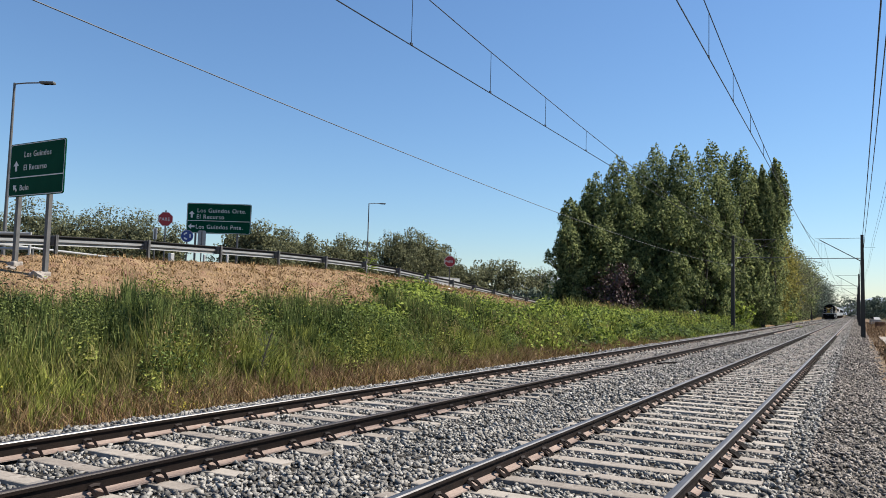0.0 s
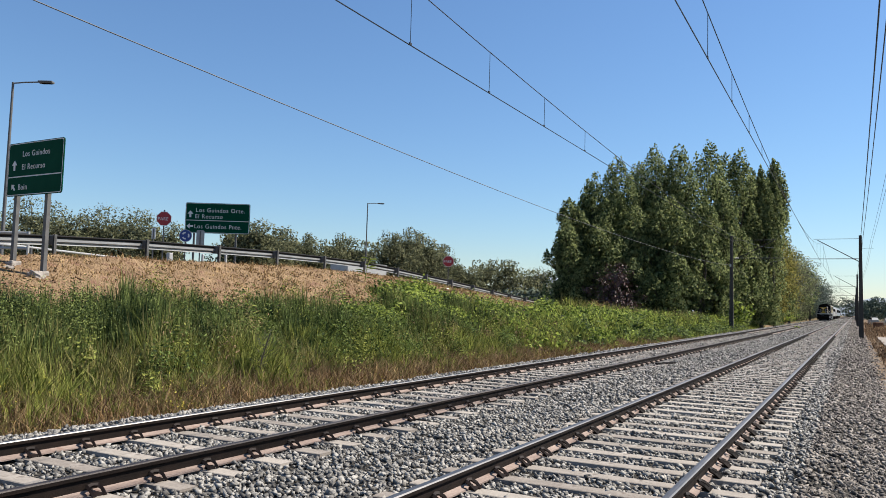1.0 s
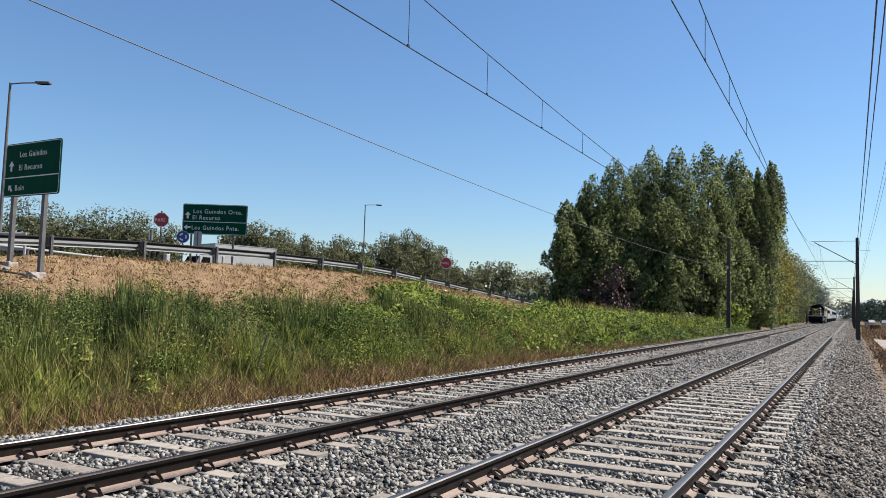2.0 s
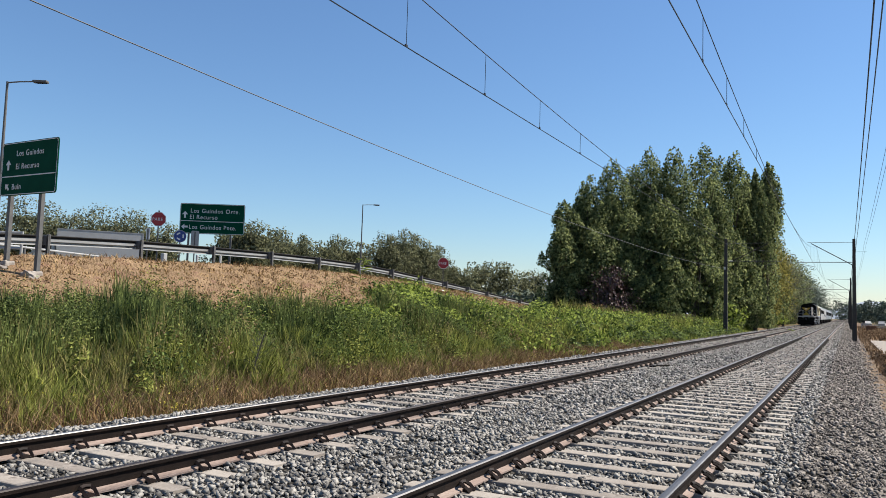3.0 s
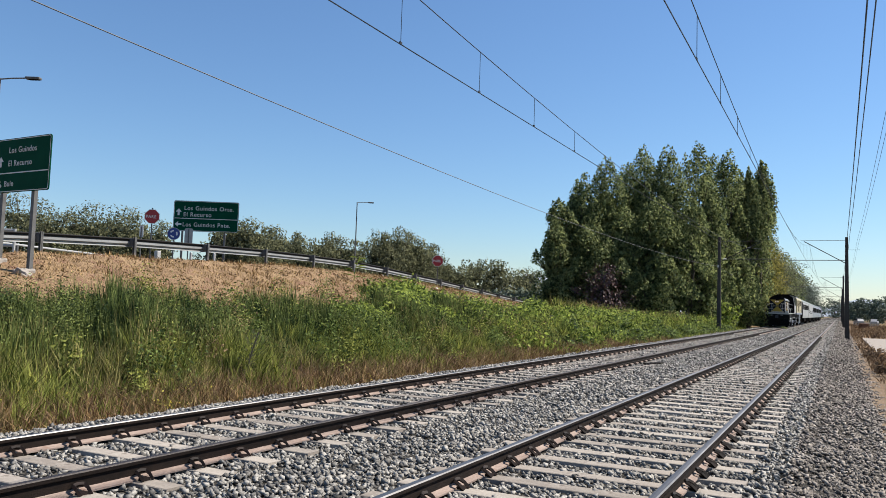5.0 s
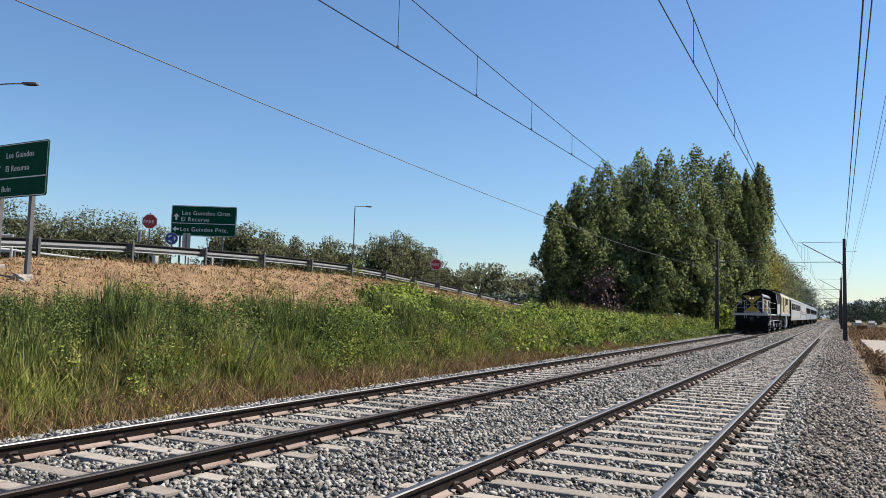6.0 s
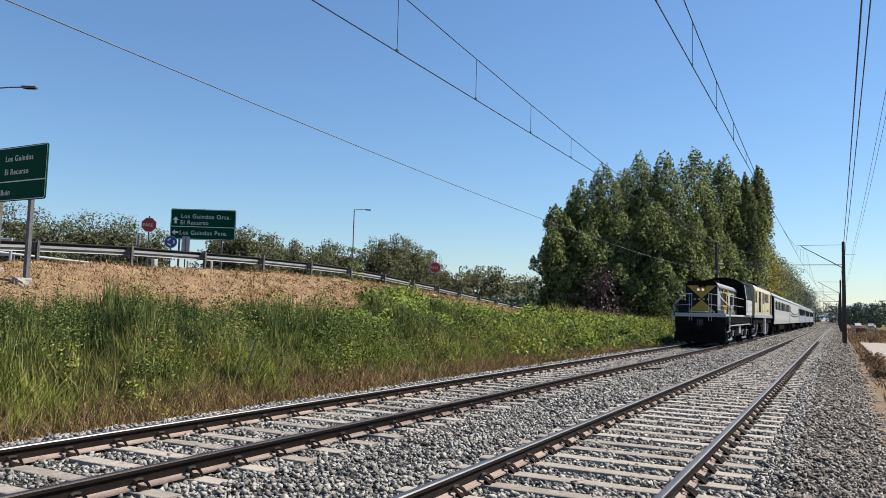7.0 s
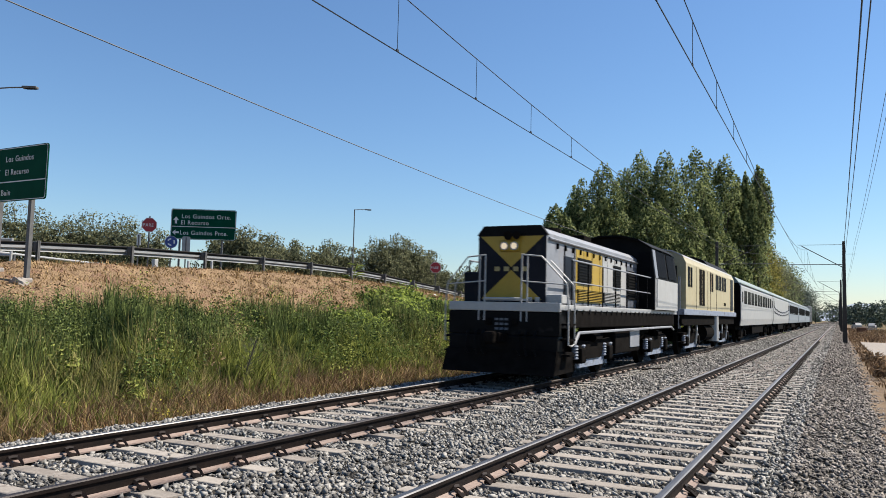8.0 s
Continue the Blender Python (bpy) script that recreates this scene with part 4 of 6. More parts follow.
# ---- guard rail ----
def guard_rail():
    g = empty("guard_rail", 0, 0, 0)
    tagged(g, "galvanised steel guard rail along the embankment's edge", "guard rail")
    prof = [(0.06, 0.44), (0.055, 0.46), (-0.06, 0.505), (-0.06, 0.525), (0.06, 0.56), (0.06, 0.64), (-0.06, 0.675), (-0.06, 0.695), (0.055, 0.745), (0.06, 0.77), (0.05, 0.775), (0.042, 0.755), (-0.074, 0.70), (-0.074, 0.67), (0.048, 0.635), (0.048, 0.565), (-0.074, 0.53), (-0.074, 0.50), (0.042, 0.45), (0.05, 0.435)]
    for k in range(-4, 22):
        y = 20.34 + 4.0 * k
        x, z = float(rail_x(y)), float(ground_z(rail_x(y) + 0.3, y))
        bm = box(B(), x - 0.055, x + 0.055, y - 0.01, y + 0.0, z - 0.3, z + 0.80)
        box(bm, x - 0.055, x - 0.045, y - 0.045, y + 0.045, z - 0.3, z + 0.80)
        box(bm, x + 0.045, x + 0.055, y - 0.045, y + 0.045, z - 0.3, z + 0.80)
        part("post", bm, "galv_dull", g)
        part("block", box(B(), x - 0.26, x - 0.06, y - 0.045, y + 0.045, z + 0.44, z + 0.76, 0.01), "galv_dull", g)
        y2 = y + 4.0
        x2, z2 = float(rail_x(y2)), float(ground_z(rail_x(y2) + 0.3, y2))
        bm = B()
        a = [bm.verts.new((x - 0.30 + u, y - 0.03, z + v)) for u, v in prof]
        b = [bm.verts.new((x2 - 0.30 + u, y2 + 0.03, z2 + v)) for u, v in prof]
        for i in range(len(a)):
            j = (i + 1) % len(a)
            bm.faces.new((a[i], a[j], b[j], b[i]))
        bmesh.ops.recalc_face_normals(bm, faces=bm.faces)
        beam = part("beam", bm, "galv", g, "steel beam with a darker upper fold")
        # the upper fold takes the darker steel colour
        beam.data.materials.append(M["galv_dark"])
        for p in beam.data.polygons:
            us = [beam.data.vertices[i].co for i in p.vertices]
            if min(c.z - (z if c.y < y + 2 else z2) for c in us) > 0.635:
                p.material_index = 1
    return g


guard_rail()


# ---- signs ----
def arrow(parent, x, y, z, size, turn, material="sign_white"):
    """A stubby arrow in the sign's plane; turn in degrees from upward, to the left."""
    pts = [(-0.14, -0.5), (0.14, -0.5), (0.14, 0.02), (0.42, 0.02), (0, 0.5), (-0.42, 0.02), (-0.14, 0.02)]
    c, s = math.cos(radians(turn)), math.sin(radians(turn))
    bm = prism(B(), [(x + size * (u * c - v * s), z + size * (u * s + v * c)) for u, v in pts], "y", y - 0.008, y)
    return part("arrow", bm, material, parent)


def rounded(w, h, r):
    out = []
    for cx, cz, a in ((w / 2 - r, h / 2 - r, 0), (-w / 2 + r, h / 2 - r, 90), (-w / 2 + r, -h / 2 + r, 180), (w / 2 - r, -h / 2 + r, 270)):
        for k in range(5):
            t = radians(a + k * 22.5)
            out.append((cx + r * math.cos(t), cz + r * math.sin(t)))
    return out


def direction_sign(x, y, z, turn, w, h, split, posts, lines, arrows, label, thick=0.07):
    """Centre of the panel at (x, y, z); posts: (offset, ground height); lines: text, size, x, z, width factor."""
    s = empty("road_sign", x, y, z, turn)
    tagged(s, label, "road sign", "direction signs")
    panel = part("panel", prism(B(), rounded(w, h, 0.08), "y", 0.0, 0.03), "green", s, "dark green sign panel")
    rim = B()
    o, i = rounded(w - 0.04, h - 0.04, 0.07), rounded(w - 0.08, h - 0.08, 0.06)
    va = [rim.verts.new((u, -0.004, v)) for u, v in o]
    vb = [rim.verts.new((u, -0.004, v)) for u, v in i]
    for k in range(len(va)):
        j = (k + 1) % len(va)
        rim.faces.new((va[k], va[j], vb[j], vb[k]))
    part("border", rim, "sign_white", panel)
    part("divider", box(B(), -w / 2 + 0.06, w / 2 - 0.06, -0.006, 0.0, split - 0.015, split + 0.015), "sign_white", panel)
    for text, size, tx, tz, sq in lines:
        lettering(text, size, "sign_white", panel, tx, -0.003, tz, squash=sq)
    for ax, az, size, a in arrows:
        arrow(panel, ax, 0.0, az, size, a)
    for px, pz in posts:
        part("post", box(B(), px - thick, px + thick, 0.05, 0.05 + 1.6 * thick, pz - z - 0.4, h / 2 - 0.1, 0.008), "galv_dull", s)
    for bz in (-h * 0.3, h * 0.3):
        part("brace", box(B(), -w / 2 + 0.05, w / 2 - 0.05, 0.031, 0.05, bz - 0.03, bz + 0.03), "galv_dull", s)
    return s


direction_sign(-20.42, 13.26, 4.96, -1.6, 2.62, 1.55, -0.22, [(-0.92, 2.5), (0.55, 2.05)],
               [("Los Guindos", 0.235, -0.62, 0.36, 0.95), ("El Recurso", 0.235, -0.62, -0.02, 0.95), ("Buin", 0.235, -0.75, -0.60, 0.95)],
               [(-0.98, 0.12, 0.30, 0), (-0.98, -0.52, 0.24, 45)], "large green direction sign on two steel posts on the dry slope")
direction_sign(-29.40, 29.33, 5.57, 30.4, 3.36, 1.60, -0.13, [(-1.2, 2.9), (0.98, 2.9)],
               [("Los Guindos Orte.", 0.315, -1.15, 0.31, 0.93), ("El Recurso", 0.315, -1.18, -0.02, 0.93), ("Los Guindos Pnte.", 0.315, -1.20, -0.55, 0.92)],
               [(-1.42, 0.2, 0.36, 0), (-1.42, -0.44, 0.34, 90)], "green direction sign with white lettering behind the guard rail", 0.05)


def footing(x, y, z, s, label):
    bm = box(B(), -s / 2, s / 2, -s / 2, s / 2, -0.6, 0.05, 0.05)
    bmesh.ops.subdivide_edges(bm, edges=bm.edges[:], cuts=2, use_grid_fill=True)
    for v in bm.verts:
        v.co += noise.noise_vector(v.co * 5) * 0.05
    ob = solid("concrete_footing", bm, "stone_brown")
    ob.matrix_basis = pose(x, y, z, 0, 0, 12)
    return tagged(ob, label, "footing")


footing(-21.4, 13.4, 2.26, 0.36, "rough concrete footing of the sign post")
footing(-19.85, 13.2, 1.96, 0.4, "rough exposed concrete footing on the slope")


def rubble(x, y, w, d, h, turn, seed):
    bm = box(B(), -w / 2, w / 2, -d / 2, d / 2, -h, h, 0.04)
    bmesh.ops.subdivide_edges(bm, edges=bm.edges[:], cuts=2, use_grid_fill=True)
    for q in bm.verts:
        q.co += noise.noise_vector(q.co * 4 + Vector((seed, 0, 0))) * 0.07
    ob = solid("concrete_rubble", bm, "stone_brown")
    ob.matrix_basis = pose(x, y, float(ground_z(x, y)) + 0.03, 6, 20, turn)
    return tagged(ob, "broken lump of concrete lying on the dry slope", "rubble", "concrete rubble")


rubble(-19.6, 13.0, 0.34, 0.26, 0.08, 25, 1)
rubble(-19.4, 12.9, 0.24, 0.2, 0.07, 60, 2)
rubble(-20.9, 13.0, 0.3, 0.2, 0.06, 5, 3)


def octagon(r):
    return [(r * math.cos(radians(22.5 + 45 * k)), r * math.sin(radians(22.5 + 45 * k))) for k in range(8)]


def stop_sign(x, y, z, turn, ground_at, width, label):
    s = empty("stop_sign", x, y, z, turn)
    tagged(s, label, "stop sign", "stop signs")
    r = width / 2 / math.cos(radians(22.5))
    p = part("plate", prism(B(), octagon(r), "y", 0.0, 0.012), "sign_white", s, "white-edged octagonal plate")
    part("red_face", prism(B(), octagon(r * 0.93), "y", -0.006, 0.0), "red", p, "red face")
    lettering("PARE", width * 0.33, "sign_white", p, -width * 0.42, -0.007, -width * 0.12, squash=0.86)
    part("post", box(B(), -0.035, 0.035, 0.013, 0.06, ground_at - z - 0.3, width * 0.62), "galv_dull", s)
    return s


stop_sign(-33.46, 29.39, 5.68, 38.0, 2.8, 0.78, "red octagonal stop sign reading PARE beside the road")
stop_sign(-24.84, 46.74, 4.38, 28.0, 2.2, 0.76, "red octagonal stop sign reading PARE beside the guard rail")


def disc_sign(x, y, z, turn, g):
    s = empty("roundabout_sign", x, y, z, turn)
    tagged(s, "round blue roundabout sign with white arrows", "road sign")
    ring = [(0.31 * math.cos(radians(k * 15)), 0.31 * math.sin(radians(k * 15))) for k in range(24)]
    p = part("plate", prism(B(), ring, "y", 0.0, 0.012), "white", s)
    part("blue_face", prism(B(), [(a * 0.93, b * 0.93) for a, b in ring], "y", -0.006, 0), "blue", p, "blue face")
    for k in range(3):
        a0 = radians(90 + 120 * k)
        pts = []
        for q in range(7):
            t = a0 + radians(q * 11)
            pts.append((0.19 * math.cos(t), 0.19 * math.sin(t)))
        for q in range(6, -1, -1):
            t = a0 + radians(q * 11)
            pts.append((0.12 * math.cos(t), 0.12 * math.sin(t)))
        part("arrow", prism(B(), pts, "y", -0.012, -0.006), "sign_white", p)
    part("post", box(B(), -0.03, 0.03, 0.013, 0.05, g - z - 0.3, 0.25), "galv_dull", s)
    return s


disc_sign(-29.34, 27.17, 4.46, 36.0, 2.85)


def back_sign(x, y, z, w, h, turn, g, label, material="galv"):
    s = empty("sign_back", x, y, z, turn)
    tagged(s, label, "road sign")
    part("panel", prism(B(), rounded(w, h, min(w, h) * 0.2), "y", 0, 0.01), material, s)
    part("post", box(B(), -0.03, 0.03, -0.04, -0.003, g - z - 0.3, h / 2 - 0.05), "galv_dull", s)
    return s


back_sign(-29.5, 28.3, 4.35, 0.40, 1.0, 40.0, 2.85, "pale blank back of a narrow road sign")
back_sign(-32.6, 28.0, 4.72, 0.22, 0.6, 20.0, 2.85, "small pale back of a roadside sign", "sign_white")


def street_lamp(x, y, top, turn, g, label):
    s = empty("street_lamp", x, y, g - 0.2, turn)
    tagged(s, label, "street lamp", "street lamps")
    h = top - g + 0.2
    part("pole", rod(B(), (0, 0, 0), (0, 0, h), 0.085, 0.05, 12), "galv_dull", s)
    arm = part("arm", rods(B(), [(0, 0, h - 0.05), (0.55, 0, h + 0.01), (1.25, 0, h + 0.04)], 0.032, 8), "galv_dull", s)
    bm = box(B(), 1.15, 1.80, -0.13, 0.13, h - 0.02, h + 0.09, 0.03)
    part("lamp_head", bm, "galv_dull", s, "flat grey lamp head")
    part("lens", box(B(), 1.3, 1.72, -0.09, 0.09, h - 0.035, h - 0.02), "glass", s)
    part("base_plate", box(B(), -0.2, 0.2, -0.2, 0.2, 0.1, 0.26, 0.02), "galv_dull", s)
    return s


street_lamp(-32.96, 20.13, 10.76, 28.0, 2.75, "tall grey street lamp with a single arm beside the road")
street_lamp(-46.02, 67.69, 12.0, 40.0, 1.3, "tall grey street lamp with a single arm across the road")


# ---- roadside clutter ----
def barrier(x, y, turn, length, label):
    b = empty("pipe_barrier", x, y, float(ground_z(x, y)), turn)
    tagged(b, label, "barrier")
    for z in (0.35, 0.62, 0.9):
        part("rail", rod(B(), (0, 0, z), (length, 0, z), 0.045, None, 8), "white", b)
    for k in range(4):
        part("upright", rod(B(), (k * length / 3, 0, -0.2), (k * length / 3, 0, 0.95), 0.05, None, 8), "white", b)
    return b


barrier(-25.8, 16.7, 207.0, 4.0, "white-painted pipe barrier by the road")


def low_rail(p, q, label):
    b = empty("low_rail", 0, 0, 0)
    tagged(b, label, "barrier")
    p, q = Vector(p), Vector(q)
    part("rail", rod(B(), p, q, 0.045, None, 8), "white", b)
    for k in range(5):
        c = p.lerp(q, k / 4)
        part("upright", rod(B(), (c.x, c.y, float(ground_z(c.x, c.y)) - 0.1), c, 0.05, None, 8), "galv_dull", b)
    return b


low_rail((-28.4, 15.6, 3.28), (-34.4, 31.2, 3.26), "low pale rail along the road's far side")


def bollard(x, y, h, w, label):
    z = float(ground_z(x, y))
    bm = box(B(), x - w / 2, x + w / 2, y - w / 2, y + w / 2, z - 0.1, z + h, 0.04)
    return tagged(solid("marker_post", bm, "white"), label, "bollard", "marker posts")


bollard(-30.2, 27.0, 0.68, 0.24, "squat white marker block beside the road")
bollard(-27.3, 26.4, 0.55, 0.11, "slim white marker post behind the guard rail")
bollard(-26.6, 27.2, 0.55, 0.11, "slim white marker post behind the guard rail")

def parked_car(x, y, turn, label):
    z = float(ground_z(x, y))
    c = empty("parked_car", x, y, z, turn)
    tagged(c, label, "car")
    lower = part("body", prism(B(), [(-2.05, 0.32), (2.05, 0.32), (2.1, 0.62), (1.95, 0.86), (1.05, 0.95), (-1.85, 0.98), (-2.1, 0.8)], "x", -0.82, 0.82), "white", c, "white car body")
    part("cabin", prism(B(), [(1.05, 0.95), (0.45, 1.42), (-1.25, 1.46), (-1.85, 0.98)], "x", -0.72, 0.72), "white", c)
    for s in (-1, 1):
        part("side_window", prism(B(), [(0.9, 0.98), (0.4, 1.36), (-1.2, 1.39), (-1.65, 1.0)], "x", s * 0.72 - 0.01, s * 0.72 + 0.01), "glass", c)
        for q in (-1.3, 1.3):
            wheel = part("wheel", rod(B(), (s * 0.66, q, 0.31), (s * 0.84, q, 0.31), 0.31, None, 16), "tire", c)
            part("rim", rod(B(), (s * 0.84, q, 0.31), (s * 0.85, q, 0.31), 0.18, None, 12), "galv", wheel)
    return c


parked_car(-27.6, 86.0, 75.0, "small white car parked beyond the weeds under the trees")


def meter_post(x, y, label):
    z = float(ground_z(x, y))
    p = empty("cabinet_post", x, y, z)
    tagged(p, label, "post")
    part("post", box(B(), -0.14, 0.14, -0.14, 0.14, -0.2, 1.25, 0.02), "coachgrey", p)
    part("cap", box(B(), -0.28, 0.28, -0.2, 0.2, 1.25, 1.62, 0.03), "white", p, "pale cap")
    return p


meter_post(-28.7, 84.0, "pale blue-grey cabinet on a post beyond the weeds")

truck_wheels = []


def box_truck():
    """Front towards -y in its own space."""
    t = empty("box_truck", -44, 50, 2)
    tagged(t, "small white box truck driving along the far road", "truck")
    cargo = part("cargo_box", box(B(), -1.0, 1.0, 1.75, 7.3, 0.75, 2.95, 0.03), "white", t, "white cargo box")
    for s in (-1, 1):
        part("corner_trim", box(B(), s * 1.0 - 0.02, s * 1.0 + 0.02, 1.74, 1.82, 0.75, 2.95), "galv", cargo)
        part("corner_trim", box(B(), s * 1.0 - 0.02, s * 1.0 + 0.02, 7.23, 7.31, 0.75, 2.95), "galv", cargo)
        part("side_guard", box(B(), s * 0.95 - 0.02, s * 0.95 + 0.02, 2.6, 5.2, 0.45, 0.6), "galv_dull", t)
    part("roof_rail", box(B(), -1.02, 1.02, 1.73, 7.32, 2.93, 2.98), "galv", cargo)
    part("rear_door", box(B(), -0.9, 0.9, 7.3, 7.32, 0.85, 2.8), "white", cargo)
    cab = part("cab", prism(B(), [(0.05, 0.5), (1.65, 0.5), (1.65, 2.02), (0.95, 2.05), (0.62, 1.95), (0.22, 1.25), (0.0, 1.12)], "x", -0.9, 0.9), "white", t, "white cab")
    for s in (-1, 1):
        part("side_window", prism(B(), [(0.55, 1.3), (1.45, 1.3), (1.45, 1.88), (0.85, 1.88)], "x", s * 0.9 - 0.01, s * 0.9 + 0.01), "glass", cab)
        part("mirror", box(B(), s * 1.0 - 0.08, s * 1.0 + 0.08, 0.5, 0.56, 1.3, 1.6, 0.01), "black", cab)
        for y in (0.75, 5.9):
            w = part("wheel", rod(B(), (s * -0.11, 0, 0), (s * 0.11, 0, 0), 0.36, None, 20), "tire", t)
            w.matrix_basis = pose(s * 0.83, y, 0.36)
            bm = rod(B(), (s * 0.10, 0, 0), (s * 0.12, 0, 0), 0.2, None, 14)
            for k in range(5):
                a = k * 2 * math.pi / 5
                rod(bm, (s * 0.11, 0.12 * math.cos(a), 0.12 * math.sin(a)), (s * 0.13, 0.12 * math.cos(a), 0.12 * math.sin(a)), 0.02, None, 6)
            part("rim", bm, "galv", w)
            truck_wheels.append((w, s * 0.83, y))
    part("windscreen", prism(B(), [(0.23, 1.28), (0.6, 1.92), (0.57, 1.94), (0.2, 1.28)], "x", -0.8, 0.8), "glass", cab)
    part("chassis", box(B(), -0.5, 0.5, 0.3, 7.1, 0.42, 0.75), "grime", t)
    part("bumper", box(B(), -0.88, 0.88, -0.05, 0.1, 0.4, 0.62, 0.03), "galv_dull", t)
    return t


truck = box_truck()


# ---- beyond the near track ----
def slab(x0, x1, y0, y1, z, label):
    bm = box(B(), x0, x1, y0, y1, z - 0.2, z, 0.03)
    return tagged(solid("concrete_slab", bm, "concrete"), label, "slab")


slab(1.75, 4.2, 46.0, 78.0, -0.44, "pale concrete slab path beside the ballast")
bm = box(B(), -0.55, 0.55, -0.6, 0.6, 0, 1.0, 0.12)
block = solid("brick_block", bm, "orange")
block.matrix_basis = pose(3.2, 132.0, -0.52, 0, 0, 20)
tagged(block, "weathered orange-brown block in the dry grass", "block")


def fence(x0, x1, y, label):
    f = empty("picket_fence", x0, y, -0.5)
    tagged(f, label, "fence")
    n = int((x1 - x0) / 0.3)
    for k in range(n + 1):
        part("picket", box(B(), 0.3 * k - 0.06, 0.3 * k + 0.06, -0.02, 0.02, -0.2, 0.95), "offwhite", f)
    for z in (0.25, 0.7):
        part("rail", box(B(), -0.1, n * 0.3 + 0.1, 0.022, 0.06, z - 0.04, z + 0.04), "offwhite", f)
    return f


bm = box(B(), -0.55, 0.55, -0.1, 0.1, 0.0, 0.035, 0.008)
box(bm, -0.5, 0.2, 0.12, 0.17, 0.0, 0.03, 0.005)
plate = solid("steel_fishplate", bm, "grime")
plate.matrix_basis = pose(-5.02, 23.6, -0.185, 0, 0, 74)
tagged(plate, "dark steel fishplate lying on the ballast", "steel plate")
fence(2.5, 7.2, 178.0, "pale low picket fence beyond the dry field")
parked_car(4.6, 236.0, 12.0, "white car parked beyond the picket fence")
parked_car(8.4, 240.0, -8.0, "white car parked beyond the picket fence")

# ---- plants ----
G = np.random.RandomState(11)


def blades(name, xy, height, width, material, lean=0.35, label="", category="grass"):
    """Many bent, tapering blades at the places xy: three stages each."""
    n = len(xy)
    h = height * G.uniform(0.6, 1.25, n)
    w = width * G.uniform(0.6, 1.4, n) * (0.75 + np.clip(xy[:, 1], 0, 30) / 18)
    a = G.uniform(0, 2 * np.pi, n)
    b = G.uniform(0, 2 * np.pi, n)
    bend = lean * h * G.uniform(0.1, 1.0, n)
    z0 = ground_z(xy[:, 0], xy[:, 1]) - 0.05
    v = np.zeros((n, 5, 3), np.float32)
    side = np.stack([np.cos(a), np.sin(a)], -1) * w[:, None]
    out = np.stack([np.cos(b), np.sin(b)], -1)
    for i, (u, s) in enumerate(((0, 0.5), (0, -0.5), (0.55, 0.42), (0.55, -0.42), (1.0, 0.0))):
        v[:, i, :2] = xy + side * s + out * (bend * u * u)[:, None]
        v[:, i, 2] = z0 + h * u * (1 - 0.18 * lean * u)
    k = np.arange(n)[:, None] * 5
    tri = np.concatenate([k + [0, 1, 3], k + [0, 3, 2], k + [2, 3, 4]])
    ob = sheet(name, v.reshape(-1, 3), tri, material)
    return tagged(ob, label, category, kind="stuff")


def tufted(xy, cell, pull):
    """Draws places together into tufts about one to each cell."""
    k = np.floor(xy / cell)
    r1 = np.sin(k[:, 0] * 127.1 + k[:, 1] * 311.7) * 43758.5
    r2 = np.sin(k[:, 0] * 269.5 + k[:, 1] * 183.3) * 43758.5
    centre = (k + np.stack([r1 - np.floor(r1), r2 - np.floor(r2)], -1)) * cell
    return xy + (centre - xy) * (pull * G.uniform(0.4, 1.2, len(xy)))[:, None]


def leaf_mesh(centres, size, up=0.3, long=1.0, gen=G, bias=None):
    """One folded four-cornered leaf at each centre. Returns verts, quads."""
    n = len(centres)
    d = gen.normal(size=(n, 3))
    d[:, 2] = d[:, 2] * 0.7 + up
    if bias is not None:
        d = 0.55 * d + bias
    d /= np.linalg.norm(d, axis=1)[:, None]
    e = np.cross(d, gen.normal(size=(n, 3)))
    e /= np.linalg.norm(e, axis=1)[:, None] + 1e-9
    f = np.cross(d, e)
    s = (size * gen.uniform(0.6, 1.4, n))[:, None]
    v = np.stack([centres - e * s * 0.5 * long, centres + f * s * 0.36 + d * s * 0.10, centres + e * s * 0.5 * long, centres - f * s * 0.36 + d * s * 0.10], 1)
    return v.reshape(-1, 3), np.arange(n * 4).reshape(-1, 4)


def scatter(n, x0, x1, y0, y1):
    return np.stack([G.uniform(x0, x1, n), G.uniform(y0, y1, n)], -1)


def patchy(xy, scale, level):
    """Keeps places where a slow wave is above the level."""
    w = ripple(xy[:, 0] * scale, xy[:, 1] * scale, 1.0) + 0.6 * ripple(xy[:, 0] * scale * 2.3 + 4, xy[:, 1] * scale * 2.3, 1.0)
    return xy[w + G.normal(size=len(xy)) * 0.35 > level]


def leafy(name, xy, height, spread, per, size, material, label, category="weeds", up=0.3, long=1.0):
    """Low leafy plants: a column of leaves over each place."""
    n = len(xy)
    c = np.repeat(np.c_[xy, ground_z(xy[:, 0], xy[:, 1])], per, 0)
    hh = np.repeat(height * G.uniform(0.5, 1.3, n), per)
    u = G.beta(1.6, 1.2, n * per)
    c[:, :2] += G.normal(size=(n * per, 2)) * spread * (1.1 - 0.6 * u)[:, None]
    c[:, 2] += hh * u
    v, q = leaf_mesh(c, size, up, long)
    return tagged(sheet(name, v, q, material), label, category, kind="stuff")


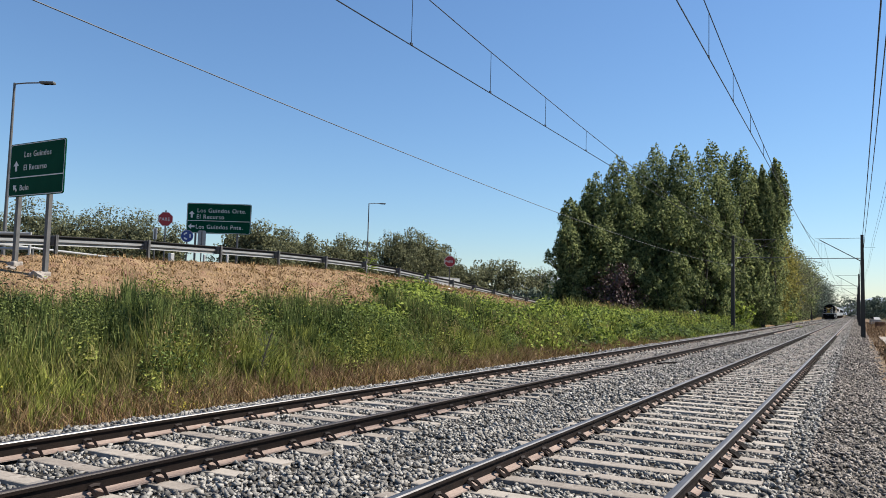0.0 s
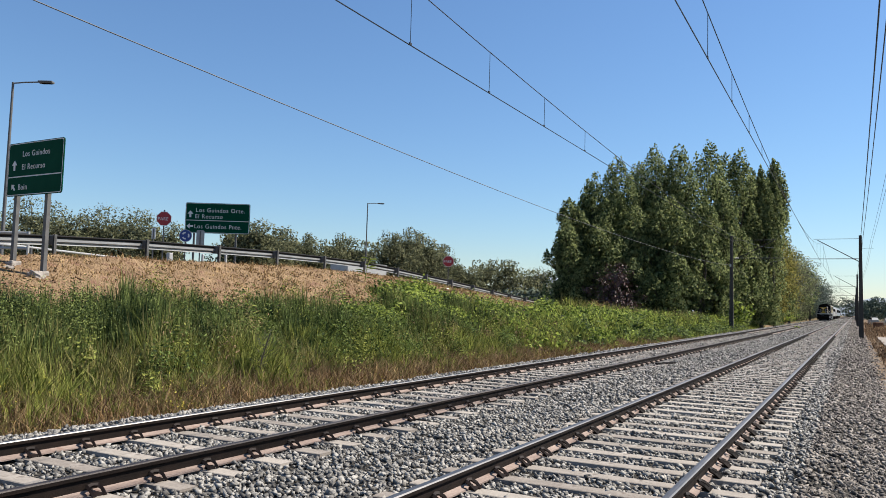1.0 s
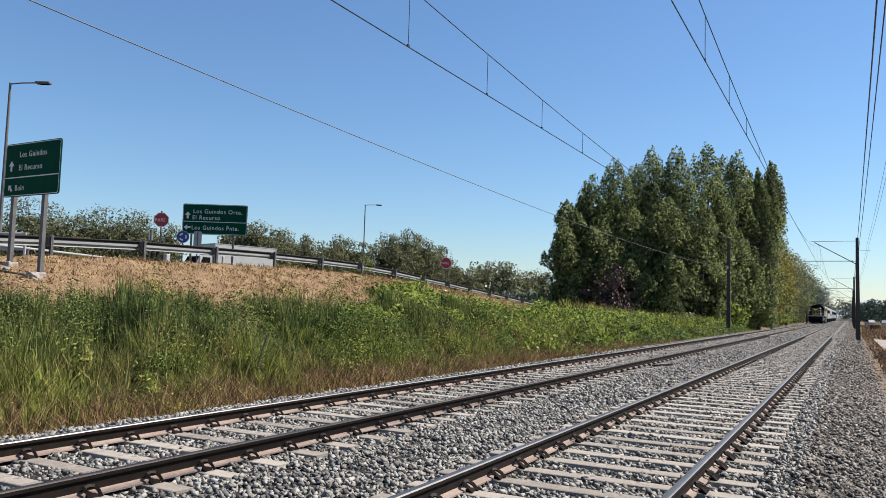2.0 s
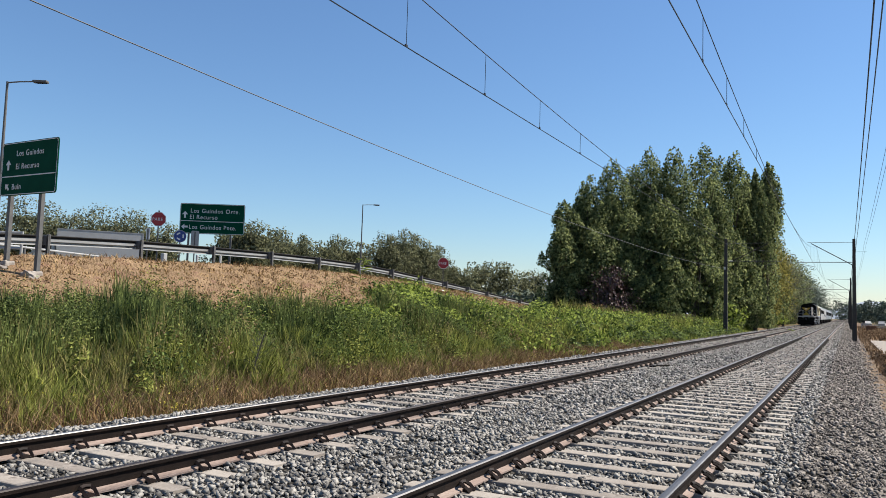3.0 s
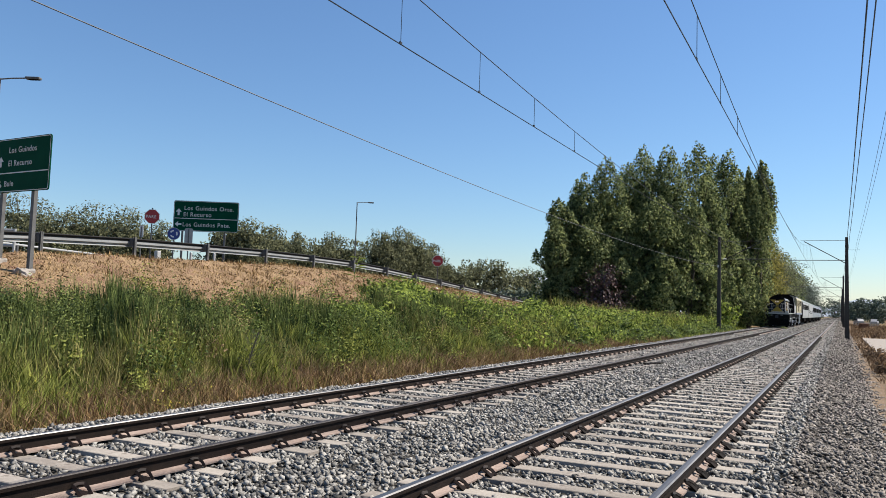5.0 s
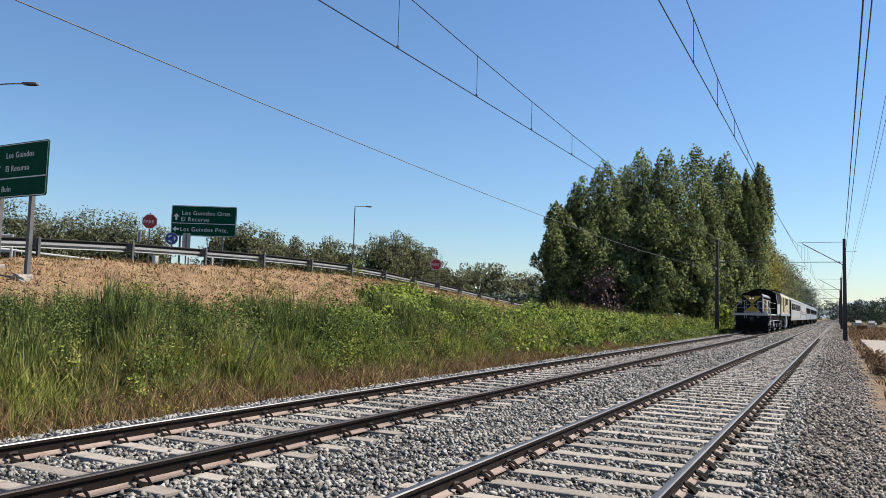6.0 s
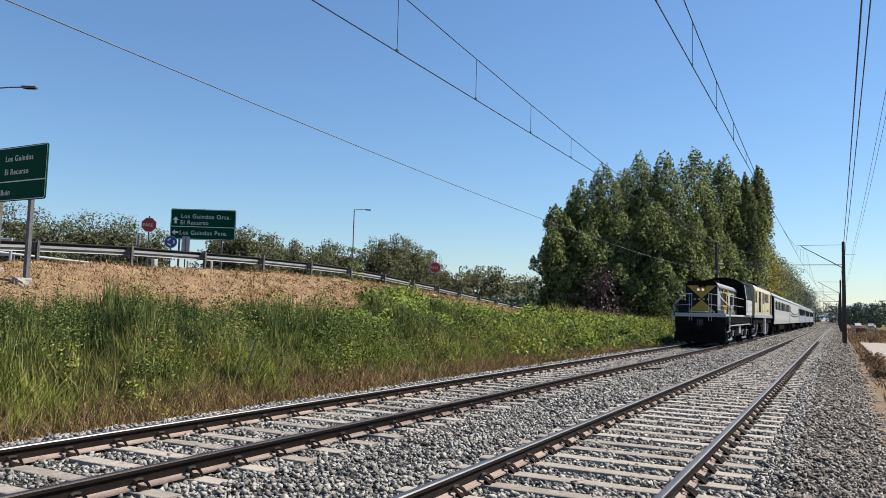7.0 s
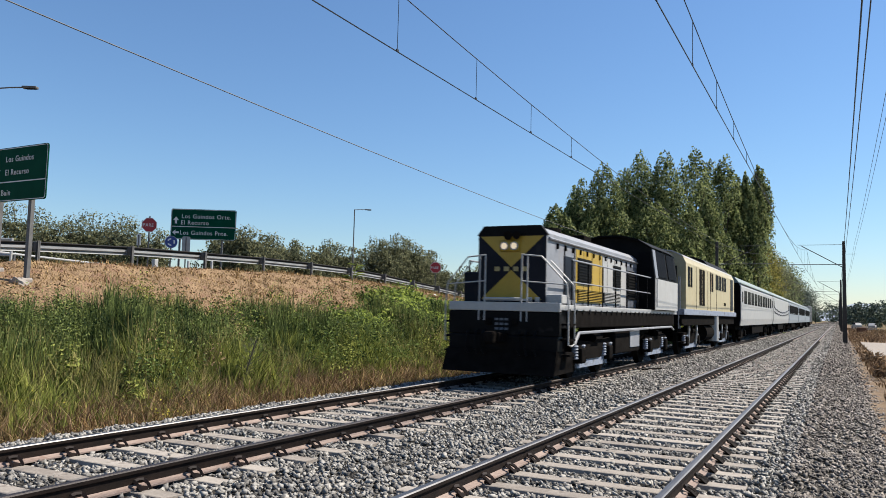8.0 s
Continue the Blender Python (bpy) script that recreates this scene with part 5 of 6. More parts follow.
def mound(name, xy, radius, height, per, size, material, label, category="weeds"):
    """Rounded bushy masses of leaves, each over its place."""
    n = len(xy)
    r = np.repeat(radius * G.uniform(0.6, 1.4, n), per)
    h = np.repeat(height * G.uniform(0.65, 1.3, n), per)
    d = G.normal(size=(n * per, 3))
    d[:, 2] = np.abs(d[:, 2])
    d /= np.linalg.norm(d, axis=1)[:, None]
    c = np.repeat(np.c_[xy, ground_z(xy[:, 0], xy[:, 1])], per, 0)
    k = (G.uniform(0.55, 1.0, n * per) ** 0.6 * (1 + 0.18 * np.sin(9 * d[:, 0] + np.repeat(xy[:, 1], per)) + 0.15 * np.sin(11 * d[:, 1])))[:, None]
    c += d * k * np.stack([r, r, h], -1)
    v, q = leaf_mesh(c, size, 0.3, 1.7, G, d)
    return tagged(sheet(name, v, q, material), label, category, kind="stuff")


def tall(xy):
    """How high the weeds grow: low beside the ballast, high towards the bank."""
    return smooth(-9.0, -12.2, xy[:, 0])


def mounds(xy):
    """Slow swells in the growth, between about 0.7 and 1.25."""
    x, y = xy[:, 0], xy[:, 1]
    return 0.93 + 0.26 * np.sin(y * 1.15 + 0.8 * np.sin(x * 0.9)) + 0.20 * np.sin(y * 2.7 + x * 1.3 + 1.0) + 0.06 * np.sin(y * 6.1 - x * 2.2)


# strip beside the far track: matted dry grass, then bright grass, then tall dark stems
xy = scatter(20000, -10.6, -8.66, 3, 50)
blades("dry_grass", xy, 0.14 + 0.36 * smooth(-8.6, -9.8, xy[:, 0]), 0.010, "straw", 1.1, "matted dry grass at the ballast's edge")
xy = scatter(16000, -10.9, -8.8, 3, 45)
blades("brown_grass", xy, 0.16 + 0.40 * smooth(-8.7, -10.0, xy[:, 0]), 0.009, "drybrush", 0.9, "reddish-brown dry grass beside the track")
xy = tufted(patchy(scatter(24000, -12.2, -9.3, 3, 34), 0.8, -0.3), 0.3, 0.7)
blades("dry_stalks", xy, 0.28 + 0.45 * smooth(-9.2, -11.6, xy[:, 0]), 0.009, "reed", 0.6, "half-dry yellowing stalks beside the track", "weeds")
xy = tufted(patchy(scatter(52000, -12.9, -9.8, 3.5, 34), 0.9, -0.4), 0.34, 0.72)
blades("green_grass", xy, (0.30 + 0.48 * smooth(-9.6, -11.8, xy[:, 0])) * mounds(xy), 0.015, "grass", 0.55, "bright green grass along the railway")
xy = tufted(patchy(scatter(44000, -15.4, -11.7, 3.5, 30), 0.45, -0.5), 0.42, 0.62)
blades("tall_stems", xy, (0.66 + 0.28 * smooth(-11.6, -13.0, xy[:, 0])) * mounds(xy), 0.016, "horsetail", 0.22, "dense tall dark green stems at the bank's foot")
xy = patchy(scatter(9000, -15.2, -11.4, 3.5, 28), 0.55, 0.1)
blades("reeds", xy, (0.8 + 0.25 * tall(xy)) * mounds(xy), 0.013, "reed", 0.35, "tall thin yellow-green stems in the grass", "weeds")
xy = patchy(scatter(2600, -15.5, -10.6, 13, 34), 0.45, 0.15)
leafy("leafy_weeds", xy, (0.4 + 0.55 * tall(xy)) * mounds(xy), 0.13, 26, 0.045, "darkweed", "bushy green weeds in the tall grass", "weeds", 0.3, 1.8)
xy = patchy(scatter(1500, -15.0, -11.6, 3.5, 24), 0.5, 0.45)
leafy("dark_weeds", xy, (0.6 + 0.5 * tall(xy)) * mounds(xy), 0.14, 40, 0.032, "horsetail", "dark green feathery weeds in the tall grass", "weeds", 0.3, 2.4)
xy = patchy(scatter(420, -12.0, -9.4, 4, 26), 0.9, 0.5)
leafy("yellow_flowers", xy, 0.5, 0.12, 8, 0.035, "yflower", "small yellow flowers among the weeds", "flowers")
xy = np.concatenate([scatter(120, -16.4, -11.6, 13, 36), scatter(36, -12.2, -10.4, 8, 32)])
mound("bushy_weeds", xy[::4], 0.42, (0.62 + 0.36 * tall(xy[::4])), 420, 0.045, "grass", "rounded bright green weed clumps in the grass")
mound("dark_clumps", xy[1::4], 0.55, (0.66 + 0.42 * tall(xy[1::4])), 520, 0.045, "darkweed", "rounded dark green weed clumps in the grass")
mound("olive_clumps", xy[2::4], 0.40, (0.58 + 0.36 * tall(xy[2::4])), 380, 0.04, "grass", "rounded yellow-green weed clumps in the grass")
mound("dry_clumps", xy[3::4], 0.38, (0.52 + 0.42 * tall(xy[3::4])), 360, 0.035, "drybrush", "reddish-brown dried weed clumps in the grass")
xy = scatter(80, -15.6, -12.6, 5, 19)
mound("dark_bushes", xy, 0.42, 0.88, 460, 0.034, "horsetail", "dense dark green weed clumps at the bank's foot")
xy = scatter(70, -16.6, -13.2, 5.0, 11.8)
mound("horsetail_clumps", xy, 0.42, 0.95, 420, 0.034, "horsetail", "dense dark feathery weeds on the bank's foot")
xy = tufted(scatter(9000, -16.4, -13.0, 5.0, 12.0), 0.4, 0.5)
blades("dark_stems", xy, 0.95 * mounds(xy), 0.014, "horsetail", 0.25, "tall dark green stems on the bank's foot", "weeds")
# green along the line farther on
xy = scatter(20000, -14.5, -9.4, 28, 100)
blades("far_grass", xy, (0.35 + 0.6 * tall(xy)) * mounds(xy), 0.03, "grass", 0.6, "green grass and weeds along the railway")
xy = patchy(scatter(9000, -15.0, -9.2, 26, 90), 0.5, -0.1)
blades("far_straw", xy, 0.3 + 0.5 * tall(xy), 0.025, "reed", 0.6, "yellowing grass along the railway")
xy = scatter(190, -15.0, -9.9, 28, 95)
mound("line_bushes", xy[::3], 0.7, 0.55 + 0.5 * tall(xy[::3]), 170, 0.14, "darkweed", "dark green bushes along the railway")
mound("line_weeds", xy[1::3], 0.6, 0.5 + 0.4 * tall(xy[1::3]), 170, 0.13, "vine", "light green bushes along the railway")
xy = patchy(scatter(2000, -14.0, -9.9, 26, 98), 0.35, -0.2)
leafy("far_weeds", xy, (0.4 + 0.6 * tall(xy)) * mounds(xy), 0.26, 15, 0.13, "vine", "low green bushes along the railway")
xy = scatter(70, -11.3, -9.75, 40, 84)
mound("track_hedge", xy, 0.62, 0.62, 260, 0.11, "darkweed", "low dark green bushes at the ballast's edge")
xy = patchy(scatter(8000, -22.0, -11.8, 62, 80), 0.4, -0.4)
blades("seed_grass", xy, 1.05 * mounds(xy), 0.022, "reed", 0.4, "tall pale seeding grass before the poplars")
xy = patchy(scatter(7000, -22.0, -11.2, 60, 80), 0.5, -0.2)
blades("verge_grass", xy, 0.95 * mounds(xy), 0.026, "grass", 0.45, "tall green grass before the poplars")
xy = scatter(26, -20.5, -12.0, 62, 78)
mound("straw_bushes", xy, 0.55, 0.95, 200, 0.08, "straw", "pale dried bushes in the grass before the poplars")
# creeper over the lower slope
xy = np.concatenate([scatter(9000, -20.5, -13.5, 20, 58), scatter(2600, -17.0, -13.5, 15, 26), scatter(1500, -23, -15, 46, 66)])
edge = -18.3 + 5.2 * smooth(30, 18, xy[:, 1]) + 2.6 * smooth(30, 40, xy[:, 1]) + 0.9 * np.sin(xy[:, 1] * 0.55) + 0.5 * np.sin(xy[:, 1] * 1.7)
xy = xy[xy[:, 0] > edge]
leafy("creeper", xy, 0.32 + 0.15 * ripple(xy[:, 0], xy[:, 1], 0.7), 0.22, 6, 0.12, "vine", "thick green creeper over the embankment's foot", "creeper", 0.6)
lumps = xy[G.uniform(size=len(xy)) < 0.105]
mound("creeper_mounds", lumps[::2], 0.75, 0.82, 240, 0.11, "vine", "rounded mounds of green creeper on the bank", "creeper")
mound("dark_creeper", lumps[1::2], 0.7, 0.55, 170, 0.12, "darkweed", "darker mounds of creeper on the bank", "creeper")
xy = xy[G.uniform(size=len(xy)) < 0.008]
leafy("white_flowers", xy, 0.95, 0.1, 1, 0.10, "flower", "scattered white creeper flowers", "flowers", 0.9)
xy = scatter(42000, -23.4, -14.0, 8, 58)
blades("slope_grass", xy, 0.13, 0.014, "straw", 1.0, "short dry straw on the embankment slope")
xy = tufted(patchy(scatter(26000, -23.4, -14.5, 8, 62), 0.6, 0.1), 0.5, 0.35)
blades("slope_tufts", xy, 0.26, 0.012, "straw", 1.3, "dry straw tufts on the embankment slope")
# dry side
xy = patchy(scatter(5000, 1.05, 1.75, 18, 120), 0.9, 0.3)
blades("verge_straw", xy, 0.32, 0.016, "drybrush", 0.9, "dry brown verge grass beside the ballast")
xy = patchy(scatter(9000, 1.6, 14, 80, 200), 0.25, -0.1)
blades("field_straw", xy, 0.55, 0.035, "drybrush", 0.7, "dry brown field grass beyond the track")
xy = np.concatenate([scatter(26, 1.5, 5, 80, 150), scatter(8, 1.25, 1.7, 30, 46)])
mound("dry_bushes", xy, 0.55, 0.5, 190, 0.09, "drybrush", "reddish-brown dry bushes beyond the track")
xy = np.c_[G.normal(-5.6, 0.14, 26), G.normal(93, 0.5, 26)]
leafy("track_weed", xy, 0.5, 0.12, 14, 0.13, "vine", "small green weed growing between the tracks")


def sprout(x, y, label, high=1.25, leaf=0.62, count=12, foliage="vine"):
    z = float(ground_z(x, y))
    s = empty("young_plant", x, y, z)
    tagged(s, label, "plant")
    rr = random.Random(3)
    part("stem", rods(B(), [(0, 0, -0.05), (0.05, 0.02, 0.48 * high), (0.18 * high, 0.08 * high, high)], 0.014, 6), foliage if leaf > 0.3 else "bark", s)
    for k in range(count):
        a, u = rr.uniform(0, 6.28), high * (0.16 + 0.82 * k / count)
        bm = B()
        p0 = Vector((0.15 * u * u / high, 0.06 * u * u / high, u))
        if leaf < 0.3:
            p0 += Vector((math.cos(a), math.sin(a), rr.uniform(-0.3, 0.5))) * rr.uniform(0.0, 0.24) * min(1.0, 1.5 * u / high)
        d = Vector((math.cos(a), math.sin(a), 0.35 if leaf > 0.3 else 0.8)) * leaf
        w = Vector((-d.y, d.x, 0)) * 0.13
        q = [p0, p0 + d * 0.45 + w, p0 + d - Vector((0, 0, 0.2 * leaf)), p0 + d * 0.45 - w]
        bm.faces.new([bm.verts.new(c) for c in q])
        part("leaf", bm, foliage, s)
    return s


sprout(-20.6, 30.3, "broad-leaved young green plant on the dry slope")
sprout(-10.6, 11.9, "thin grey-green sapling beside the ballast", 1.05, 0.11, 110, "willow")


# ---- trees ----
def tree(name, x, y, z, h, w, material, leaves, size, seed, label, group, kind="round", trunk=0.16, low=0.12, core=0.18):
    """Tapered trunk, limbs, and a crown of leaf clumps carried by the limbs. w: the crown's width."""
    g = np.random.RandomState(seed)
    t = empty(name, x, y, z)
    tagged(t, label, "tree", group)
    bm = B()
    bends = [Vector((0, 0, -0.3))]
    for k in range(1, 6):
        bends.append(Vector((g.normal() * 0.02 * h, g.normal() * 0.02 * h, h * 0.82 * k / 5)))
    for k in range(5):
        r0, r1 = trunk * (1 - k * 0.18), trunk * (1 - (k + 1) * 0.18)
        rod(bm, bends[k], bends[k + 1], r0, r1, 8)
    part("trunk", bm, "bark", t)
    clumps = []
    count = 58 if kind == "poplar" else 36
    for k in range(count):
        u = low + (1 - low) * (k + g.uniform(0, 1)) / count
        a = g.uniform(0, 2 * np.pi)
        if kind == "poplar":
            reach = 0.5 * w * (1 - u ** 2.4) ** 0.7 * g.uniform(0.6, 1.12) * (0.75 + 0.25 * min(1, u / 0.25))
            rise = h * 0.10
        else:
            reach = 0.5 * w * math.sqrt(max(0.02, 1 - (2 * (u - 0.12) / 0.9 - 0.95) ** 2)) * g.uniform(0.6, 1.1)
            rise = h * 0.05
        root = Vector((0, 0, max(0.08 * h, (u - 0.14) * h * 0.85)))
        tip = Vector((reach * math.cos(a), reach * math.sin(a), min(u * h, h * 0.97)))
        if k % 2 == 0 and reach > 0.4:
            part("limb", rods(B(), [root, root.lerp(tip, 0.5) - Vector((0, 0, rise * 0.3)), tip], trunk * 0.2, 5), "bark", t)
        clumps.append((tip, g.uniform(0.75, 1.35)))
        if kind != "poplar":
            clumps.append((root.lerp(tip, 0.55), g.uniform(0.7, 1.1)))
    per = int(leaves * (1 - core)) // len(clumps)
    cs, bias, sizes = [], [], []
    for c, s in clumps:
        m = int(per * s)
        d = g.normal(size=(m, 3))
        d /= np.linalg.norm(d, axis=1)[:, None]
        if kind == "poplar":
            v01 = g.beta(1.2, 1.6, m)
            ring = d[:, :2] / (np.linalg.norm(d[:, :2], axis=1)[:, None] + 1e-6)
            wide = 0.165 * w * s * (1 - v01) ** 0.8 * np.minimum(1, 0.45 + 2.6 * v01) * g.uniform(0.55, 1.08, m)
            p = np.array(c) + np.c_[ring * wide[:, None], (v01 - 0.42) * 0.17 * h * s]
            d = np.c_[ring, 0.1 + 0.4 * v01]
        else:
            rad = g.uniform(0.45, 1.0, m) ** 0.5 * s
            stretch = np.array([0.12 * w, 0.12 * w, 0.08 * h])
            p = np.array(c) + d * rad[:, None] * stretch * (1 + 0.25 * np.sin(7 * d[:, :1] + 5 * d[:, 1:2]))
        cs.append(p)
        bias.append(d)
        sizes.append(np.full(m, size))
    # the dense shaded inside of the crown
    m = int(leaves * core)
    u = g.uniform(low + 0.06, 0.9, m)
    shape = (1 - u ** 2.4) ** 0.7 if kind == "poplar" else np.sqrt(np.maximum(0.02, 1 - (2 * (u - 0.12) / 0.9 - 0.95) ** 2))
    a, rad = g.uniform(0, 2 * np.pi, m), 0.33 * w * shape * np.sqrt(g.uniform(0, 1, m))
    cs.append(np.c_[rad * np.cos(a), rad * np.sin(a), u * h * 0.93])
    bias.append(np.c_[np.cos(a), np.sin(a), 0 * a])
    sizes.append(np.full(m, size * (2.0 if kind == "poplar" else 1.5)))
    cs = np.concatenate(cs)
    cs[:, 2] = np.maximum(cs[:, 2], 0.02 * h)
    size = np.concatenate(sizes)
    v, q = leaf_mesh(cs, size, 0.25, 1.0, g, np.concatenate(bias))
    crown = sheet("crown", v, q, material)
    crown.parent = t
    return t


POPLARS = [(-26.6, 77.6, 13.6, 5.2), (-26.0, 80.5, 14.4, 5.4), (-25.0, 80.7, 16.3, 6.2), (-22.8, 82.2, 18.2, 6.4), (-21.8, 88.5, 18.8, 6.5), (-19.6, 86.0, 20.1, 6.5),
           (-17.2, 86.8, 19.9, 6.3), (-14.5, 89.8, 20.9, 6.6), (-13.4, 94.1, 20.2, 6.3), (-11.6, 92.8, 20.3, 5.6), (-10.4, 95.5, 18.4, 4.6), (-24.0, 78.8, 12.0, 6.5), (-20.8, 80.8, 13.0, 6.8), (-17.4, 82.0, 14.0, 6.6), (-14.0, 84.5, 14.0, 5.8), (-12.3, 88.0, 15.0, 5.0), (-9.4, 94.6, 18.0, 4.0)]
for i, (x, y, h, w) in enumerate(POPLARS):
    tree("poplar_tree", x, y, -0.25, h - 1.1, w * 1.12, "poplar", 12500 if x < -15 else 10000, 0.24, 40 + i, "tall dense green poplar beside the railway", "row of poplars", "poplar", 0.22, 0.05, 0.22 if x < -15 else 0.04)
for i, (x, y, h, w) in enumerate([(-9.4, 95.0, 17.2, 4.8), (-8.1, 96.5, 18.4, 4.4)]):
    tree("poplar_tree", x, y, -0.25, h, w, "poplar", 8000, 0.25, 70 + i, "tall poplar with bare lower trunk at the row's end", "row of poplars", "poplar", 0.2, 0.6, 0.03)
tree("purple_shrub", -21.0, 75.4, -0.2, 6.0, 5.2, "purple", 2600, 0.20, 90, "dull purple-brown leafy shrub before the poplars", "", "round", 0.10, 0.05)

BACK = [(-73.6, 44.9, 9.1, 6), (-68.1, 44.4, 10.4, 7), (-63.7, 44.7, 8.7, 5), (-65.8, 49.2, 9.5, 6), (-64.7, 50.9, 10.1, 8), (-60.6, 50.8, 9.3, 6.5), (-58.6, 52.0, 8.5, 5),
        (-51.4, 53.7, 8.2, 4.5), (-48.1, 53.1, 8.5, 6), (-49.4, 57.0, 8.3, 5), (-50.8, 63.1, 8.3, 4), (-48.3, 62.3, 7.2, 5), (-48.9, 66.4, 8.4, 5), (-47.9, 69.3, 8.2, 6.5),
        (-45.7, 72.7, 9.3, 5), (-45.3, 75.1, 10.0, 6), (-44.6, 77.8, 9.6, 5), (-45.0, 82.2, 8.8, 5), (-46.0, 87.0, 7.4, 5)]
for i, (x, y, top, w) in enumerate(BACK):
    k = 1.14
    x, y, top, w = x * k, y * k, 1.44 + (top - 1.44) * k * 0.97, w * k * 1.1
    z = float(ground_z(x, y))
    tree("pepper_tree", x, y, z, top - z, w, "willow", 12000, 0.21, 120 + i, "grey-green drooping tree beyond the road", "trees beyond the road", "round", 0.2, 0.08, 0.34)
for i in range(20):
    u = i / 19
    x, y = -74 + 18 * u + 10 * u * u, 44 + 58 * u
    x, y = x * 1.2, y * 1.2
    z = float(ground_z(x, y))
    tree("roadside_bush", x, y, z, 4.2 + 1.3 * math.sin(i * 2.1), 6.5, "willow", 3400, 0.26, 200 + i, "grey-green bush in the hedge beyond the road", "hedge beyond the road", "round", 0.1, 0.02)
for i, (x, y, h, w) in enumerate([(-49.5, 98.2, 7.0, 7), (-50.0, 106.9, 8.3, 8), (-47.6, 110.3, 8.5, 8), (-46.0, 118.0, 7.4, 7)]):
    tree("broadleaf_tree", x, y, -0.2, h, w, "willow", 4500, 0.32, 240 + i, "dark green round tree at the far end of the bank", "trees beyond the road", "round", 0.2, 0.06)
for i, (x, y, h, w) in enumerate([(-68.1, 179, 11.0, 12), (-75, 190, 9, 12), (-37.5, 93.6, 3.8, 6), (-36.3, 99.9, 3.6, 6), (-34.0, 104, 3.8, 7), (-41.5, 96, 3.6, 5), (-31, 104, 3.5, 6)]):
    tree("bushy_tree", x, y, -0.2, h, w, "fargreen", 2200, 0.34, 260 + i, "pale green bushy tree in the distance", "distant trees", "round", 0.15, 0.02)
LINE = [(-14.5, 112, 10.0, 7, "poplar"), (-13.2, 122, 9.3, 6, "autumn"), (-13.6, 131, 10.0, 6.5, "autumn"), (-14.0, 142, 9.0, 6, "poplar"), (-13.4, 153, 9.6, 6, "autumn"), (-14.0, 165, 9.2, 6.5, "willow"),
        (-13.5, 178, 10.2, 7, "willow"), (-14, 192, 10.5, 7, "poplar"), (-13.5, 207, 10.8, 7, "willow"), (-14, 225, 11.0, 7, "poplar"), (-14, 245, 11.4, 8, "fargreen"), (-14, 268, 9.5, 8, "fargreen"), (-15, 300, 10.5, 9, "fargreen"), (-15, 340, 11, 9, "fargreen"), (-15, 390, 12, 10, "fargreen"), (-15, 450, 12, 12, "fargreen")]
for i, (x, y, h, w, m) in enumerate(LINE):
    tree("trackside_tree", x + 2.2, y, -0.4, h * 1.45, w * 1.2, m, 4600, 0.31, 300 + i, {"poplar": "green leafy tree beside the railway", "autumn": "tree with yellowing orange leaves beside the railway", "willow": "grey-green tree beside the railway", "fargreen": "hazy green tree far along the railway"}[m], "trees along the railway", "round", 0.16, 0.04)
for i in range(10):
    tree("trackside_bush", -11.2 - 0.8 * (i % 2), 86 + 9.5 * i, -0.4, 3.0 + 0.8 * math.sin(i * 1.7), 4.2, ("vine", "autumn", "poplar")[i % 3], 1100, 0.26, 330 + i, "leafy bush growing beside the railway", "bushes along the railway", "round", 0.08, 0.02)
for i, (x, y, h, w) in enumerate([(5.5, 300, 8.2, 10), (10, 262, 7.2, 10), (15, 285, 9, 11), (22, 290, 8.6, 12), (30, 300, 8, 12), (3.5, 420, 9, 12), (9, 400, 8, 12)]):
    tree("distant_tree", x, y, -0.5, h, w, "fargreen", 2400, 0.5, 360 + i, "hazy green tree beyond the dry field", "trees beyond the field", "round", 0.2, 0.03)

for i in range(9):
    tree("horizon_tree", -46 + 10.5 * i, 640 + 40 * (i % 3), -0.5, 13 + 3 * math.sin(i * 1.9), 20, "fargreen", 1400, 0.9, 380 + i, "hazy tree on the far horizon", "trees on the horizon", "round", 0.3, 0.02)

# ---- far hills ----
hx = np.linspace(-1500, 900, 120)
hz = 26 + 30 * np.exp(-((hx + 600) / 220) ** 2) + 44 * np.exp(-((hx + 850) / 90) ** 2) + 9 * np.sin(hx * 0.011) + 5 * np.sin(hx * 0.037)
rows = [np.stack([hx, np.full_like(hx, 1800.0), np.full_like(hx, -5.0)], -1), np.stack([hx, np.full_like(hx, 2000.0), hz * 0.7], -1), np.stack([hx, np.full_like(hx, 2200.0), hz * 1.3], -1), np.stack([hx, np.full_like(hx, 2700.0), np.full_like(hx, -5.0)], -1)]
idx = np.arange(480).reshape(4, 120)
hills = sheet("hills", np.concatenate(rows), np.stack([idx[:-1, :-1], idx[:-1, 1:], idx[1:, 1:], idx[1:, :-1]], -1).reshape(-1, 4), "haze_hill", True)
tagged(hills, "hazy blue-grey hills on the horizon", "hills", kind="structure")


